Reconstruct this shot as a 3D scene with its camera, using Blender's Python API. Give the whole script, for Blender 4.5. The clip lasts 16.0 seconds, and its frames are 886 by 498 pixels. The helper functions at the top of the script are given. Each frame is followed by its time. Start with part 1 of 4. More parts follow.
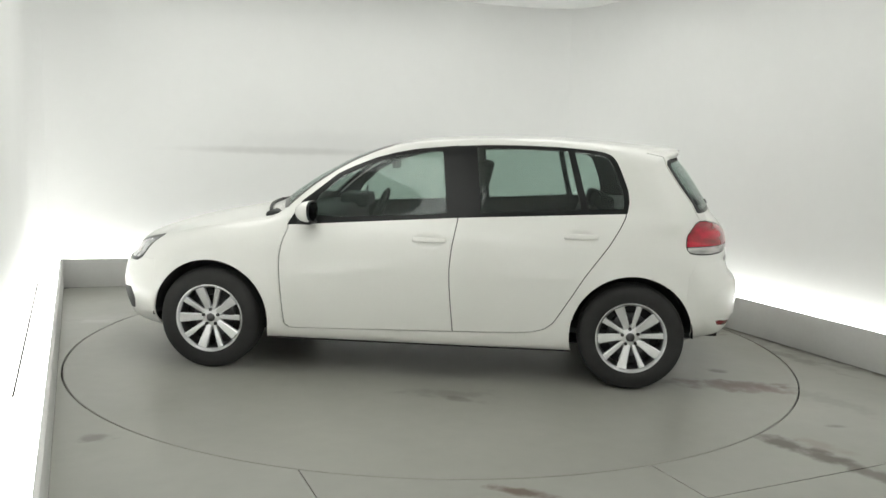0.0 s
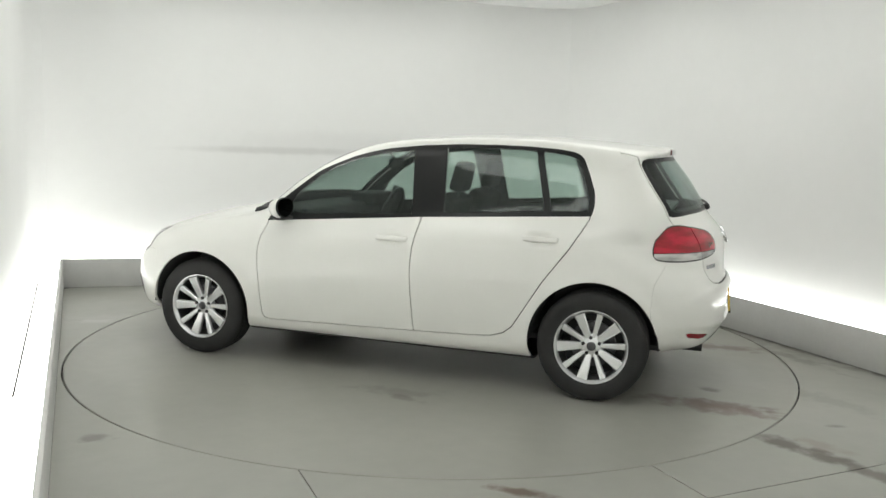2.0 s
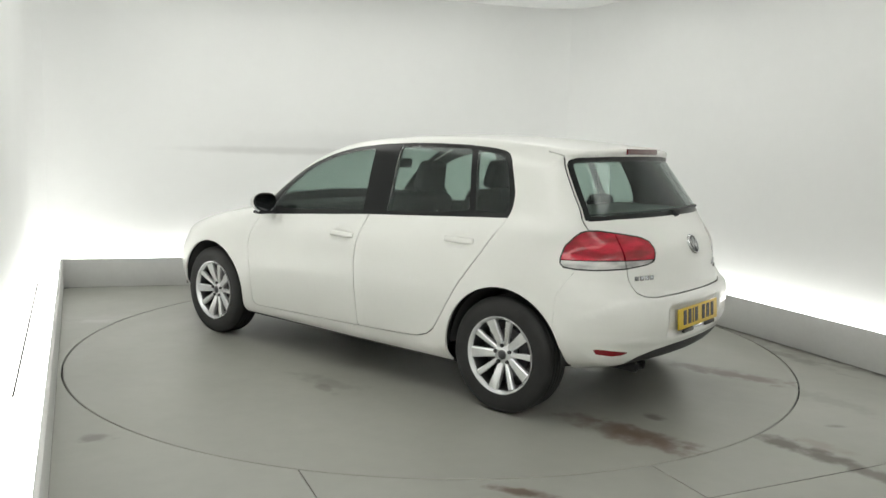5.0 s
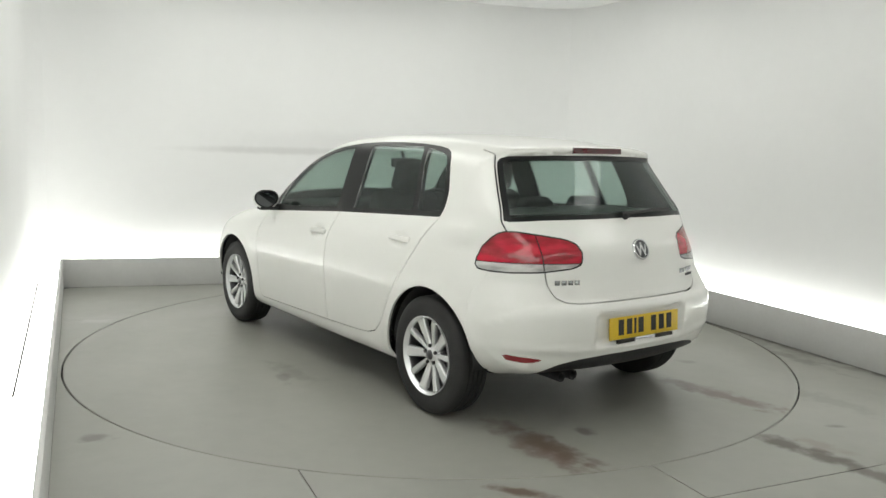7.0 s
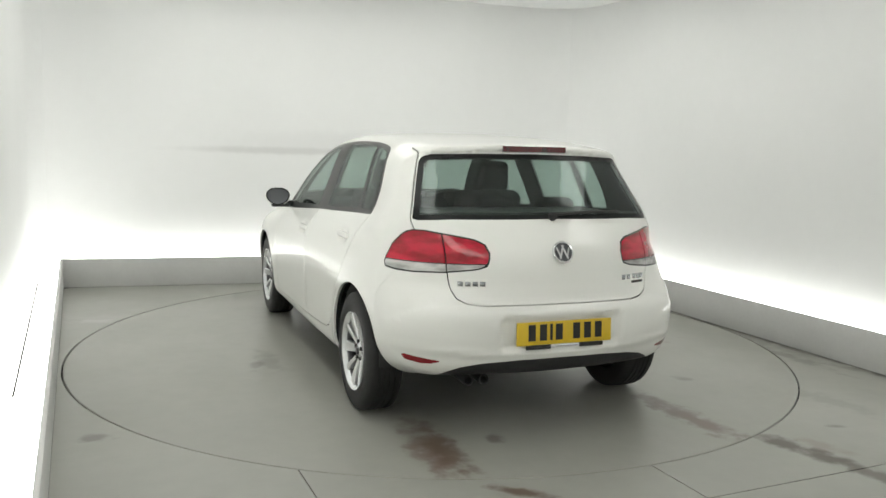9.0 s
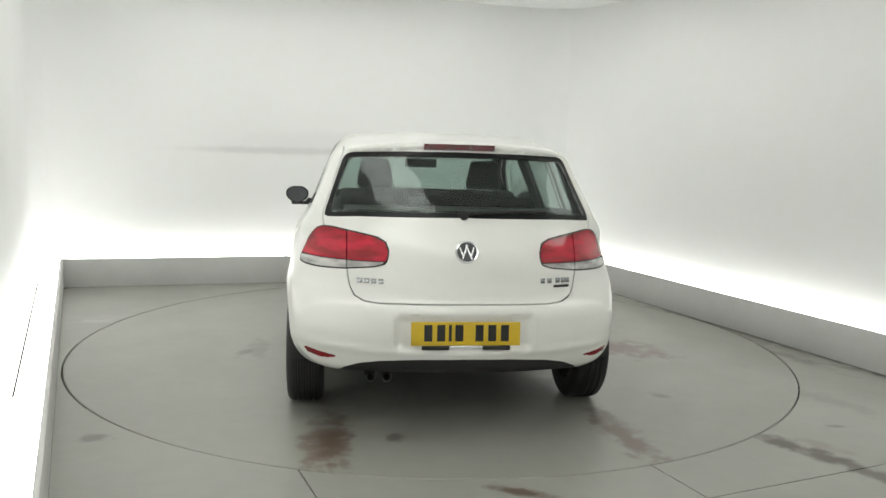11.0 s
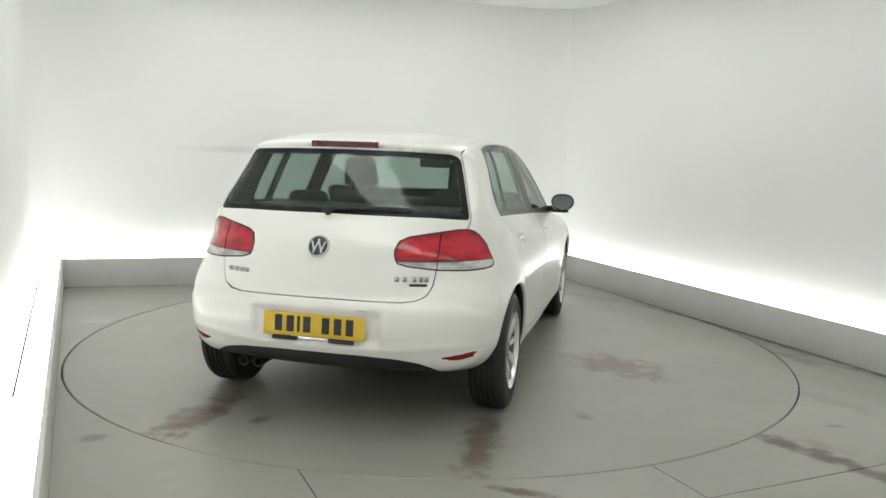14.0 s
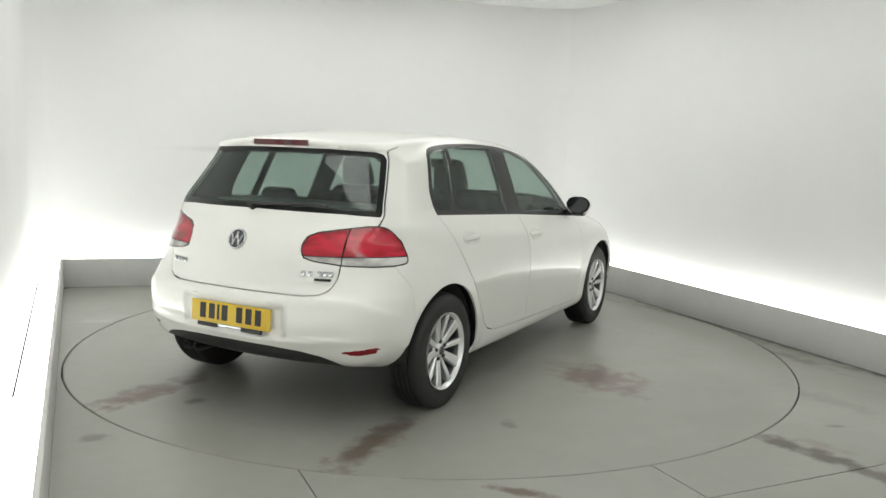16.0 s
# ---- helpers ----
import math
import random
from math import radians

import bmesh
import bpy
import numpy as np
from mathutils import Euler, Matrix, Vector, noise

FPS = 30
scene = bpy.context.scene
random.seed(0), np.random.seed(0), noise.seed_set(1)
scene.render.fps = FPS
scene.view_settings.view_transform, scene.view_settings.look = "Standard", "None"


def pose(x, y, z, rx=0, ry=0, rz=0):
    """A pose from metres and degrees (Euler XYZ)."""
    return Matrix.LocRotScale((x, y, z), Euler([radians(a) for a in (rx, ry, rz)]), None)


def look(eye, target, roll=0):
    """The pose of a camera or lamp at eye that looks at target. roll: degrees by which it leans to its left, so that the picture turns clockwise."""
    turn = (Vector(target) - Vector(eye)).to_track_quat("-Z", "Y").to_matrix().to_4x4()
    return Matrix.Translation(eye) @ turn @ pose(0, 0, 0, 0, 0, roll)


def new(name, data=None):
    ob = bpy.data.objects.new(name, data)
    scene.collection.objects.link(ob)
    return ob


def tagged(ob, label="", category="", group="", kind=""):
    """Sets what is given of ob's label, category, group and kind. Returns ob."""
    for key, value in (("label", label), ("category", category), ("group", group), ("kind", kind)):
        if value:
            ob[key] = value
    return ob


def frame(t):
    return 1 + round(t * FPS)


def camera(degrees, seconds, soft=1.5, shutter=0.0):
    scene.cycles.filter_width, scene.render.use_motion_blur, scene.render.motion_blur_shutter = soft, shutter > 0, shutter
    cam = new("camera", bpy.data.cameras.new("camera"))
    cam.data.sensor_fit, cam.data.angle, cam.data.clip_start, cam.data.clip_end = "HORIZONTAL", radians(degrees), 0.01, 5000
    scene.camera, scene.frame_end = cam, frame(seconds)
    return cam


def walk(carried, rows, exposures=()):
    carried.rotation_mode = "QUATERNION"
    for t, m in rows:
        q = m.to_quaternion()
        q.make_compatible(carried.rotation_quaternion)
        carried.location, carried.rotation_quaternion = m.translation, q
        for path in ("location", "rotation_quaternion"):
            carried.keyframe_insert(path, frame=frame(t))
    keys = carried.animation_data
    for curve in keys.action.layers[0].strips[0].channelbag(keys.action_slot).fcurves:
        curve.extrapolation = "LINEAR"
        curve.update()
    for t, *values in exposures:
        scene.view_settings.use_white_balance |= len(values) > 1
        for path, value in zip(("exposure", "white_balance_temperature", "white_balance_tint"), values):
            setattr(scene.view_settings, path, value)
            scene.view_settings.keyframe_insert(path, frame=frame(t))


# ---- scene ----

# ================= camera =================
EYE = (0.0, 0.0, 1.4227)
PITCH, ROLL = 7.491, 1.655
cam = camera(56.861, 16.0, soft=1.5)
AIM = (0.0, math.cos(radians(PITCH)), EYE[2] - math.sin(radians(PITCH)))
walk(cam, [(0.0, look(EYE, AIM, ROLL)), (16.0, look(EYE, AIM, ROLL))], exposures=[(0.0, -0.07, 6500, 9), (16.0, -0.07, 6500, 9)])

# turntable: centre, radius, and the car's heading in degrees over time
TURN_X, TURN_Y, TURN_R = -0.0525, 5.7294, 2.41
CAR_X, CAR_Y = 0.0163, 0.0898


def heading(t):
    s = t / 8 - 1
    return 119.106 - 57.17 * s - 0.266 * s ** 2 + 0.543 * s ** 3 - 0.424 * s ** 4


# ================= light =================
world = bpy.data.worlds.new("world")
world.use_nodes = True
scene.world = world
world.node_tree.nodes["Background"].inputs[0].default_value = (0.9, 0.95, 1.0, 1)
world.node_tree.nodes["Background"].inputs[1].default_value = 0.02
COVE_POWER = 6.4
CEILING_POWER = 2.35


# ================= materials =================
def mat(name, color, rough=0.5, metal=0.0, coat=0.0, spec=0.5, vary=0.0, scale=6.0, bump=0.0, bump_scale=200.0, emit=None, power=0.0):
    m = bpy.data.materials.new(name)
    m.use_nodes = True
    nt = m.node_tree
    b = nt.nodes["Principled BSDF"]
    b.inputs["Base Color"].default_value = (*color, 1)
    b.inputs["Roughness"].default_value = rough
    b.inputs["Metallic"].default_value = metal
    b.inputs["Coat Weight"].default_value = coat
    b.inputs["Coat Roughness"].default_value = 0.06
    b.inputs["Specular IOR Level"].default_value = spec
    if emit:
        b.inputs["Emission Color"].default_value = (*emit, 1)
        b.inputs["Emission Strength"].default_value = power
    tc = nt.nodes.new("ShaderNodeTexCoord")
    if vary:
        n1 = nt.nodes.new("ShaderNodeTexNoise")
        n1.inputs["Scale"].default_value = scale
        n1.inputs["Detail"].default_value = 6
        n2 = nt.nodes.new("ShaderNodeTexNoise")
        n2.inputs["Scale"].default_value = scale * 14
        n2.inputs["Detail"].default_value = 3
        add = nt.nodes.new("ShaderNodeMath")
        add.operation = "MULTIPLY_ADD"
        add.inputs[1].default_value = 0.35
        nt.links.new(tc.outputs["Object"], n1.inputs["Vector"])
        nt.links.new(tc.outputs["Object"], n2.inputs["Vector"])
        nt.links.new(n2.outputs["Fac"], add.inputs[0])
        nt.links.new(n1.outputs["Fac"], add.inputs[2])
        ramp = nt.nodes.new("ShaderNodeMapRange")
        ramp.inputs["From Min"].default_value, ramp.inputs["From Max"].default_value = 0.45, 0.95
        ramp.inputs["To Min"].default_value, ramp.inputs["To Max"].default_value = 1 - vary, 1 + vary
        nt.links.new(add.outputs[0], ramp.inputs["Value"])
        mul = nt.nodes.new("ShaderNodeVectorMath")
        mul.operation = "SCALE"
        mul.inputs[0].default_value = color
        nt.links.new(ramp.outputs["Result"], mul.inputs["Scale"])
        nt.links.new(mul.outputs[0], b.inputs["Base Color"])
    if bump:
        n3 = nt.nodes.new("ShaderNodeTexNoise")
        n3.inputs["Scale"].default_value = bump_scale
        n3.inputs["Detail"].default_value = 4
        nt.links.new(tc.outputs["Object"], n3.inputs["Vector"])
        bp = nt.nodes.new("ShaderNodeBump")
        bp.inputs["Strength"].default_value = bump
        bp.inputs["Distance"].default_value = 0.002
        nt.links.new(n3.outputs["Fac"], bp.inputs["Height"])
        nt.links.new(bp.outputs["Normal"], b.inputs["Normal"])
    return m


def glass_mat(name, tint, rough=0.015, facing=0.035):
    m = bpy.data.materials.new(name)
    m.use_nodes = True
    nt = m.node_tree
    nt.nodes.remove(nt.nodes["Principled BSDF"])
    out = nt.nodes["Material Output"]
    tr = nt.nodes.new("ShaderNodeBsdfTransparent")
    tr.inputs[0].default_value = (*tint, 1)
    gl = nt.nodes.new("ShaderNodeBsdfGlossy")
    gl.inputs["Roughness"].default_value = rough
    gl.inputs["Color"].default_value = (0.95, 0.97, 0.97, 1)
    fr = nt.nodes.new("ShaderNodeLayerWeight")
    fr.inputs["Blend"].default_value = 0.5
    pw = nt.nodes.new("ShaderNodeMath")
    pw.operation = "POWER"
    pw.inputs[1].default_value = 5
    nt.links.new(fr.outputs["Facing"], pw.inputs[0])
    sc = nt.nodes.new("ShaderNodeMath")
    sc.operation = "MULTIPLY_ADD"
    sc.inputs[1].default_value, sc.inputs[2].default_value = 0.5, facing
    nt.links.new(pw.outputs[0], sc.inputs[0])
    mx = nt.nodes.new("ShaderNodeMixShader")
    nt.links.new(sc.outputs[0], mx.inputs[0])
    nt.links.new(tr.outputs[0], mx.inputs[1])
    nt.links.new(gl.outputs[0], mx.inputs[2])
    nt.links.new(mx.outputs[0], out.inputs[0])
    return m


def floor_mat(name, base, rough, marks, vary=0.09, ragged=2.2):
    """Painted floor with scuffs, and wall with grey bands; each stain or band: (x, y, half length, half width, turn in
    degrees, strength, colour).
    """
    m = mat(name, base, rough=rough, vary=vary, scale=0.7, bump=0.06, bump_scale=90)
    nt = m.node_tree
    b = nt.nodes["Principled BSDF"]
    link = b.inputs["Base Color"].links[0].from_socket
    tc = nt.nodes.new("ShaderNodeTexCoord")
    nz = nt.nodes.new("ShaderNodeTexNoise")
    nz.inputs["Scale"].default_value = 10
    nz.inputs["Detail"].default_value = 9
    nt.links.new(tc.outputs["Object"], nz.inputs["Vector"])
    for x, y, rx, ry, turn, strength, colour, *up in marks:
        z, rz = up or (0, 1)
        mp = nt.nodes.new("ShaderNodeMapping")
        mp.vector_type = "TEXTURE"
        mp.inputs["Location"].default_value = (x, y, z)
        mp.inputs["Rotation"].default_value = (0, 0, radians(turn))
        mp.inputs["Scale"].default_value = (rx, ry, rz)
        nt.links.new(tc.outputs["Object"], mp.inputs["Vector"])
        ln = nt.nodes.new("ShaderNodeVectorMath")
        ln.operation = "LENGTH"
        nt.links.new(mp.outputs[0], ln.inputs[0])
        ad = nt.nodes.new("ShaderNodeMath")
        ad.operation = "MULTIPLY_ADD"
        ad.inputs[1].default_value = ragged
        nt.links.new(nz.outputs["Fac"], ad.inputs[0])
        nt.links.new(ln.outputs["Value"], ad.inputs[2])
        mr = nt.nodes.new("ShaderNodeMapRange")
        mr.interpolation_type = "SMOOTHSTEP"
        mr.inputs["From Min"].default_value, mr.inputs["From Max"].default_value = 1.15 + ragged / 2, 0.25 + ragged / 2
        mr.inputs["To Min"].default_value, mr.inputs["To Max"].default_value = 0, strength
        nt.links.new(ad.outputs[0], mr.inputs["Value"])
        mx = nt.nodes.new("ShaderNodeMix")
        mx.data_type = "RGBA"
        nt.links.new(mr.outputs["Result"], mx.inputs["Factor"])
        nt.links.new(link, mx.inputs["A"])
        mx.inputs["B"].default_value = (*colour, 1)
        link = mx.outputs["Result"]
    nt.links.new(link, b.inputs["Base Color"])
    sheen = nt.nodes.new("ShaderNodeTexNoise")
    sheen.inputs["Scale"].default_value = 1.6
    sheen.inputs["Detail"].default_value = 4
    sheen.inputs["Roughness"].default_value = 0.5
    nt.links.new(tc.outputs["Object"], sheen.inputs["Vector"])
    sr = nt.nodes.new("ShaderNodeMapRange")
    sr.inputs["From Min"].default_value, sr.inputs["From Max"].default_value = 0.25, 0.75
    sr.inputs["To Min"].default_value, sr.inputs["To Max"].default_value = rough - 0.045, rough + 0.08
    nt.links.new(sheen.outputs["Fac"], sr.inputs["Value"])
    nt.links.new(sr.outputs["Result"], b.inputs["Roughness"])
    return m


def lens_mat(name, deep, bright):
    """Lamp lens over bowls and ribs: bright and deep patches drawn out sideways, with a rippled gloss."""
    m = mat(name, bright, rough=0.15, coat=0.5)
    nt = m.node_tree
    b = nt.nodes["Principled BSDF"]
    tc = nt.nodes.new("ShaderNodeTexCoord")
    mp = nt.nodes.new("ShaderNodeMapping")
    mp.inputs["Scale"].default_value = (7, 7, 22)
    n = nt.nodes.new("ShaderNodeTexNoise")
    n.inputs["Scale"].default_value, n.inputs["Detail"].default_value = 1.0, 3
    ramp = nt.nodes.new("ShaderNodeMapRange")
    ramp.inputs["From Min"].default_value, ramp.inputs["From Max"].default_value = 0.38, 0.62
    mix = nt.nodes.new("ShaderNodeMix")
    mix.data_type = "RGBA"
    mix.inputs["A"].default_value, mix.inputs["B"].default_value = (*deep, 1), (*bright, 1)
    rib = nt.nodes.new("ShaderNodeTexNoise")
    rib.inputs["Scale"].default_value, rib.inputs["Detail"].default_value = 26, 1
    bp = nt.nodes.new("ShaderNodeBump")
    bp.inputs["Strength"].default_value, bp.inputs["Distance"].default_value = 0.35, 0.004
    nt.links.new(tc.outputs["Object"], mp.inputs["Vector"])
    nt.links.new(mp.outputs[0], n.inputs["Vector"])
    nt.links.new(n.outputs["Fac"], ramp.inputs["Value"])
    nt.links.new(ramp.outputs["Result"], mix.inputs["Factor"])
    nt.links.new(mix.outputs["Result"], b.inputs["Base Color"])
    nt.links.new(tc.outputs["Object"], rib.inputs["Vector"])
    nt.links.new(rib.outputs["Fac"], bp.inputs["Height"])
    nt.links.new(bp.outputs["Normal"], b.inputs["Normal"])
    return m


PAINT = mat("white_car_paint", (0.83, 0.83, 0.795), rough=0.34, coat=0.6, vary=0.015, scale=3)
GLOSS_BLACK = mat("gloss_black_trim", (0.010, 0.011, 0.011), rough=0.28, spec=0.25, vary=0.1)
PLASTIC = mat("black_plastic", (0.018, 0.018, 0.019), rough=0.55, vary=0.2, bump=0.2, bump_scale=400)
RUBBER = mat("tyre_rubber", (0.016, 0.016, 0.016), rough=0.65, vary=0.25, scale=9, bump=0.3, bump_scale=150)
ALLOY = mat("silver_alloy", (0.86, 0.87, 0.88), rough=0.27, metal=0.65, vary=0.05, scale=12)
ALLOY_DARK = mat("brake_steel", (0.10, 0.10, 0.105), rough=0.4, metal=0.8, vary=0.3, scale=14)
CHROME = mat("chrome", (0.78, 0.79, 0.80), rough=0.08, metal=1.0, vary=0.02)
RED_LENS = lens_mat("red_lamp_lens", (0.27, 0.003, 0.014), (0.56, 0.010, 0.036))
DEEP_RED = mat("deep_red_lens", (0.24, 0.008, 0.014), rough=0.16, coat=0.3, vary=0.15, scale=14)
DARK_RED = mat("dark_red_lens", (0.085, 0.005, 0.009), rough=0.15, coat=1.0, vary=0.2, scale=14)
CLEAR_LENS = lens_mat("clear_lamp_lens", (0.30, 0.30, 0.29), (0.66, 0.66, 0.64))
HEAD_LENS = mat("headlamp_reflector", (0.66, 0.67, 0.69), rough=0.15, metal=0.3, coat=1.0, vary=0.45, scale=16)
TRIM = mat("dark_interior_trim", (0.022, 0.023, 0.024), rough=0.7, vary=0.2)
CLOTH = mat("black_seat_cloth", (0.020, 0.021, 0.022), rough=0.9, vary=0.25, scale=30, bump=0.4, bump_scale=600)
SHELF = mat("grey_parcel_shelf", (0.36, 0.365, 0.36), rough=0.85, vary=0.15)
YELLOW = mat("yellow_plate", (0.66, 0.45, 0.022), rough=0.35, vary=0.06, scale=20)
INK = mat("black_ink", (0.012, 0.012, 0.012), rough=0.5, vary=0.1)
WINDOW = glass_mat("tinted_window_glass", (0.75, 0.815, 0.79))
REAR_GLASS = glass_mat("dark_rear_glass", (0.73, 0.79, 0.77), facing=0.04)
BADGE_CHROME = mat("aged_chrome", (0.36, 0.37, 0.38), rough=0.2, metal=1.0, vary=0.05)
BADGE_GREY = mat("dark_grey_badge", (0.06, 0.065, 0.07), rough=0.35, metal=0.3, vary=0.1)
MIRROR = mat("mirror_glass", (0.09, 0.095, 0.10), rough=0.05, metal=1.0)
WALL = mat("white_wall_paint", (0.80, 0.805, 0.80), rough=0.75, vary=0.02, scale=0.9, bump=0.08, bump_scale=60)
KERB = mat("grey_white_kerb_paint", (0.56, 0.56, 0.55), rough=0.6, vary=0.06, scale=2.5, bump=0.08, bump_scale=70)
PIT = mat("dark_pit", (0.02, 0.02, 0.02), rough=0.9, vary=0.2)
COVE = mat("cove_light_diffuser", (0.9, 0.9, 0.9), rough=0.6, emit=(1.0, 1.0, 0.95), power=COVE_POWER)
CEIL_LAMP = mat("ceiling_light_diffuser", (0.9, 0.9, 0.9), rough=0.6, emit=(1.0, 1.0, 0.95), power=CEILING_POWER)
# back wall white with two soft grey bands just below camera height
WALL_BACK = floor_mat("white_wall_paint_banded", (0.80, 0.805, 0.80), 0.72, [
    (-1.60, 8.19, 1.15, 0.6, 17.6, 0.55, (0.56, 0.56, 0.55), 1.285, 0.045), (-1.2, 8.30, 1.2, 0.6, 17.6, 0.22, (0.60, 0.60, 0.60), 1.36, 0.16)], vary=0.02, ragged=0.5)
BROWN, WET = (0.11, 0.072, 0.05), (0.105, 0.095, 0.075)
FLOOR = floor_mat("grey_floor_paint", (0.322, 0.325, 0.293), 0.34, [
    (1.70, 3.87, 0.20, 0.085, -52, 1.0, WET), (1.83, 3.70, 0.20, 0.085, -50, 1.0, WET), (1.97, 3.50, 0.22, 0.08, -54, 0.9, WET), (1.88, 3.86, 0.16, 0.07, -50, 0.35, (0.20, 0.13, 0.10)), (2.46, 5.55, 0.45, 0.07, -66, 0.5, WET), (2.2, 6.3, 0.4, 0.06, -66, 0.4, WET), (2.25, 4.6, 0.35, 0.12, -50, 0.25, WET), (-2.55, 6.2, 0.3, 0.12, 30, 0.3, (0.42, 0.42, 0.40)), (-1.9, 4.9, 0.3, 0.1, 60, 0.25, (0.42, 0.42, 0.40)), (0.36, 3.21, 0.15, 0.05, -18, 0.95, BROWN), (-2.62, 6.05, 0.22, 0.07, 10, 0.5, (0.46, 0.46, 0.44)), (2.75, 5.30, 0.22, 0.06, -40, 0.4, WET), (2.35, 6.32, 1.6, 0.045, 114.2, 0.9, (0.06, 0.055, 0.045)), (2.30, 6.28, 1.2, 0.14, 114.2, 0.35, WET),
    (-1.60, 3.68, 0.10, 0.06, 20, 0.6, WET), (2.09, 4.14, 0.06, 0.03, 0, 0.6, WET)])
RUST = (0.165, 0.10, 0.085)
DISC = floor_mat("grey_turntable_paint", (0.315, 0.317, 0.284), 0.33, [
    (-1.88, 0.74, 0.52, 0.13, -4, 0.62, BROWN), (-2.05, 0.76, 0.25, 0.09, 0, 0.5, RUST), (-1.92, -0.73, 0.48, 0.10, 4, 0.75, BROWN), (-1.62, -0.70, 0.24, 0.09, 0, 0.45, WET),
    (-1.90, 0.41, 0.07, 0.06, 0, 0.8, WET), (-0.22, -1.30, 0.42, 0.26, 60, 0.75, RUST), (0.10, -0.97, 0.16, 0.10, 60, 0.4, (0.44, 0.44, 0.42)), (-1.30, -1.17, 0.08, 0.05, 30, 0.5, WET), (-0.30, 1.30, 0.14, 0.05, -20, 0.5, WET), (-1.98, 0.70, 0.34, 0.09, 0, 0.7, BROWN),
    (-0.20, 1.20, 0.30, 0.09, 8, 0.35, WET)])


# ================= mesh helpers =================
def part(name, data, material, parent, label="", smooth=True, solid=0.0):
    """One mesh object under a thing or a part, from a bmesh or from (vertices, faces)."""
    me = bpy.data.meshes.new(name)
    if isinstance(data, tuple):
        v, f = data
        me.from_pydata([tuple(map(float, p)) for p in v], [], [tuple(int(i) for i in q) for q in f])
    else:
        data.to_mesh(me)
        data.free()
    me.materials.append(material)
    if smooth:
        me.polygons.foreach_set("use_smooth", [True] * len(me.polygons))
        me.set_sharp_from_angle(angle=radians(40))
    ob = new(name, me)
    ob.parent = parent
    if solid:
        s = ob.modifiers.new("thickness", "SOLIDIFY")
        s.thickness, s.offset = solid, -1
    if label:
        tagged(ob, label)
    return ob


def skin_part(name, mesh, material, parent, label="", thick=0.012):
    """A panel cut from the body surface: outer sheet with the surface's own normals, inner sheet and rim."""
    v, t = mesh
    e = np.eye(3) * 0.008
    n = np.stack([body_field(v + e[q]) - body_field(v - e[q]) for q in range(3)], 1)
    n /= np.linalg.norm(n, axis=1)[:, None] + 1e-9
    edges = np.concatenate([t[:, [0, 1]], t[:, [1, 2]], t[:, [2, 0]]])
    u, first, count = np.unique(np.sort(edges, 1), axis=0, return_index=True, return_counts=True)
    rim = edges[first[count == 1]]
    k, r = len(v), len(rim)
    inner = v - n * thick
    verts = np.concatenate([v, inner, v[rim[:, 0]], v[rim[:, 1]], inner[rim[:, 0]], inner[rim[:, 1]]])
    i = 2 * k + np.arange(r)
    faces = np.concatenate([t, t[:, ::-1] + k, np.stack([i, i + 2 * r, i + r], 1), np.stack([i + r, i + 2 * r, i + 3 * r], 1)])
    side_n = np.cross(v[rim[:, 1]] - v[rim[:, 0]], n[rim[:, 0]])
    side_n /= np.linalg.norm(side_n, axis=1)[:, None] + 1e-9
    normals = np.concatenate([n, -n, side_n, side_n, side_n, side_n])
    me = bpy.data.meshes.new(name)
    me.from_pydata(verts.tolist(), [], faces.tolist())
    me.materials.append(material)
    me.polygons.foreach_set("use_smooth", [True] * len(me.polygons))
    me.normals_split_custom_set_from_vertices(normals.tolist())
    ob = new(name, me)
    ob.parent = parent
    if label:
        tagged(ob, label)
    return ob


def join(*bms):
    out = bmesh.new()
    for b in bms:
        me = bpy.data.meshes.new("tmp")
        b.to_mesh(me)
        out.from_mesh(me)
        bpy.data.meshes.remove(me)
        b.free()
    return out


def box(cx, cy, cz, sx, sy, sz, bevel=0.0, m=None, seg=2):
    bm = bmesh.new()
    bmesh.ops.create_cube(bm, size=1, matrix=Matrix.Translation((cx, cy, cz)) @ Matrix.Diagonal((sx, sy, sz, 1)))
    if bevel:
        bmesh.ops.bevel(bm, geom=bm.edges[:], offset=bevel, segments=seg, profile=0.6, affect="EDGES")
    if m is not None:
        bmesh.ops.transform(bm, matrix=m, verts=bm.verts[:])
    return bm


def prism(points, z0, z1, bevel=0.0):
    """A flat polygon of (x, y) drawn up from z0 to z1."""
    bm = bmesh.new()
    lo = [bm.verts.new((x, y, z0)) for x, y in points]
    hi = [bm.verts.new((x, y, z1)) for x, y in points]
    bm.faces.new(lo[::-1])
    bm.faces.new(hi)
    n = len(points)
    for i in range(n):
        bm.faces.new((lo[i], lo[(i + 1) % n], hi[(i + 1) % n], hi[i]))
    bmesh.ops.recalc_face_normals(bm, faces=bm.faces[:])
    if bevel:
        bmesh.ops.bevel(bm, geom=bm.edges[:], offset=bevel, segments=2, profile=0.6, affect="EDGES")
    return bm


def lathe(profile, n=48, axis="y"):
    """Turn a closed or open line of (radius, along) round the y axis."""
    v, f = [], []
    k = len(profile)
    for i in range(n):
        a = 2 * math.pi * i / n
        for r, s in profile:
            v.append((r * math.cos(a), s, r * math.sin(a)))
    for i in range(n):
        j = (i + 1) % n
        for q in range(k - 1):
            f.append((i * k + q, i * k + q + 1, j * k + q + 1, j * k + q))
    return v, f


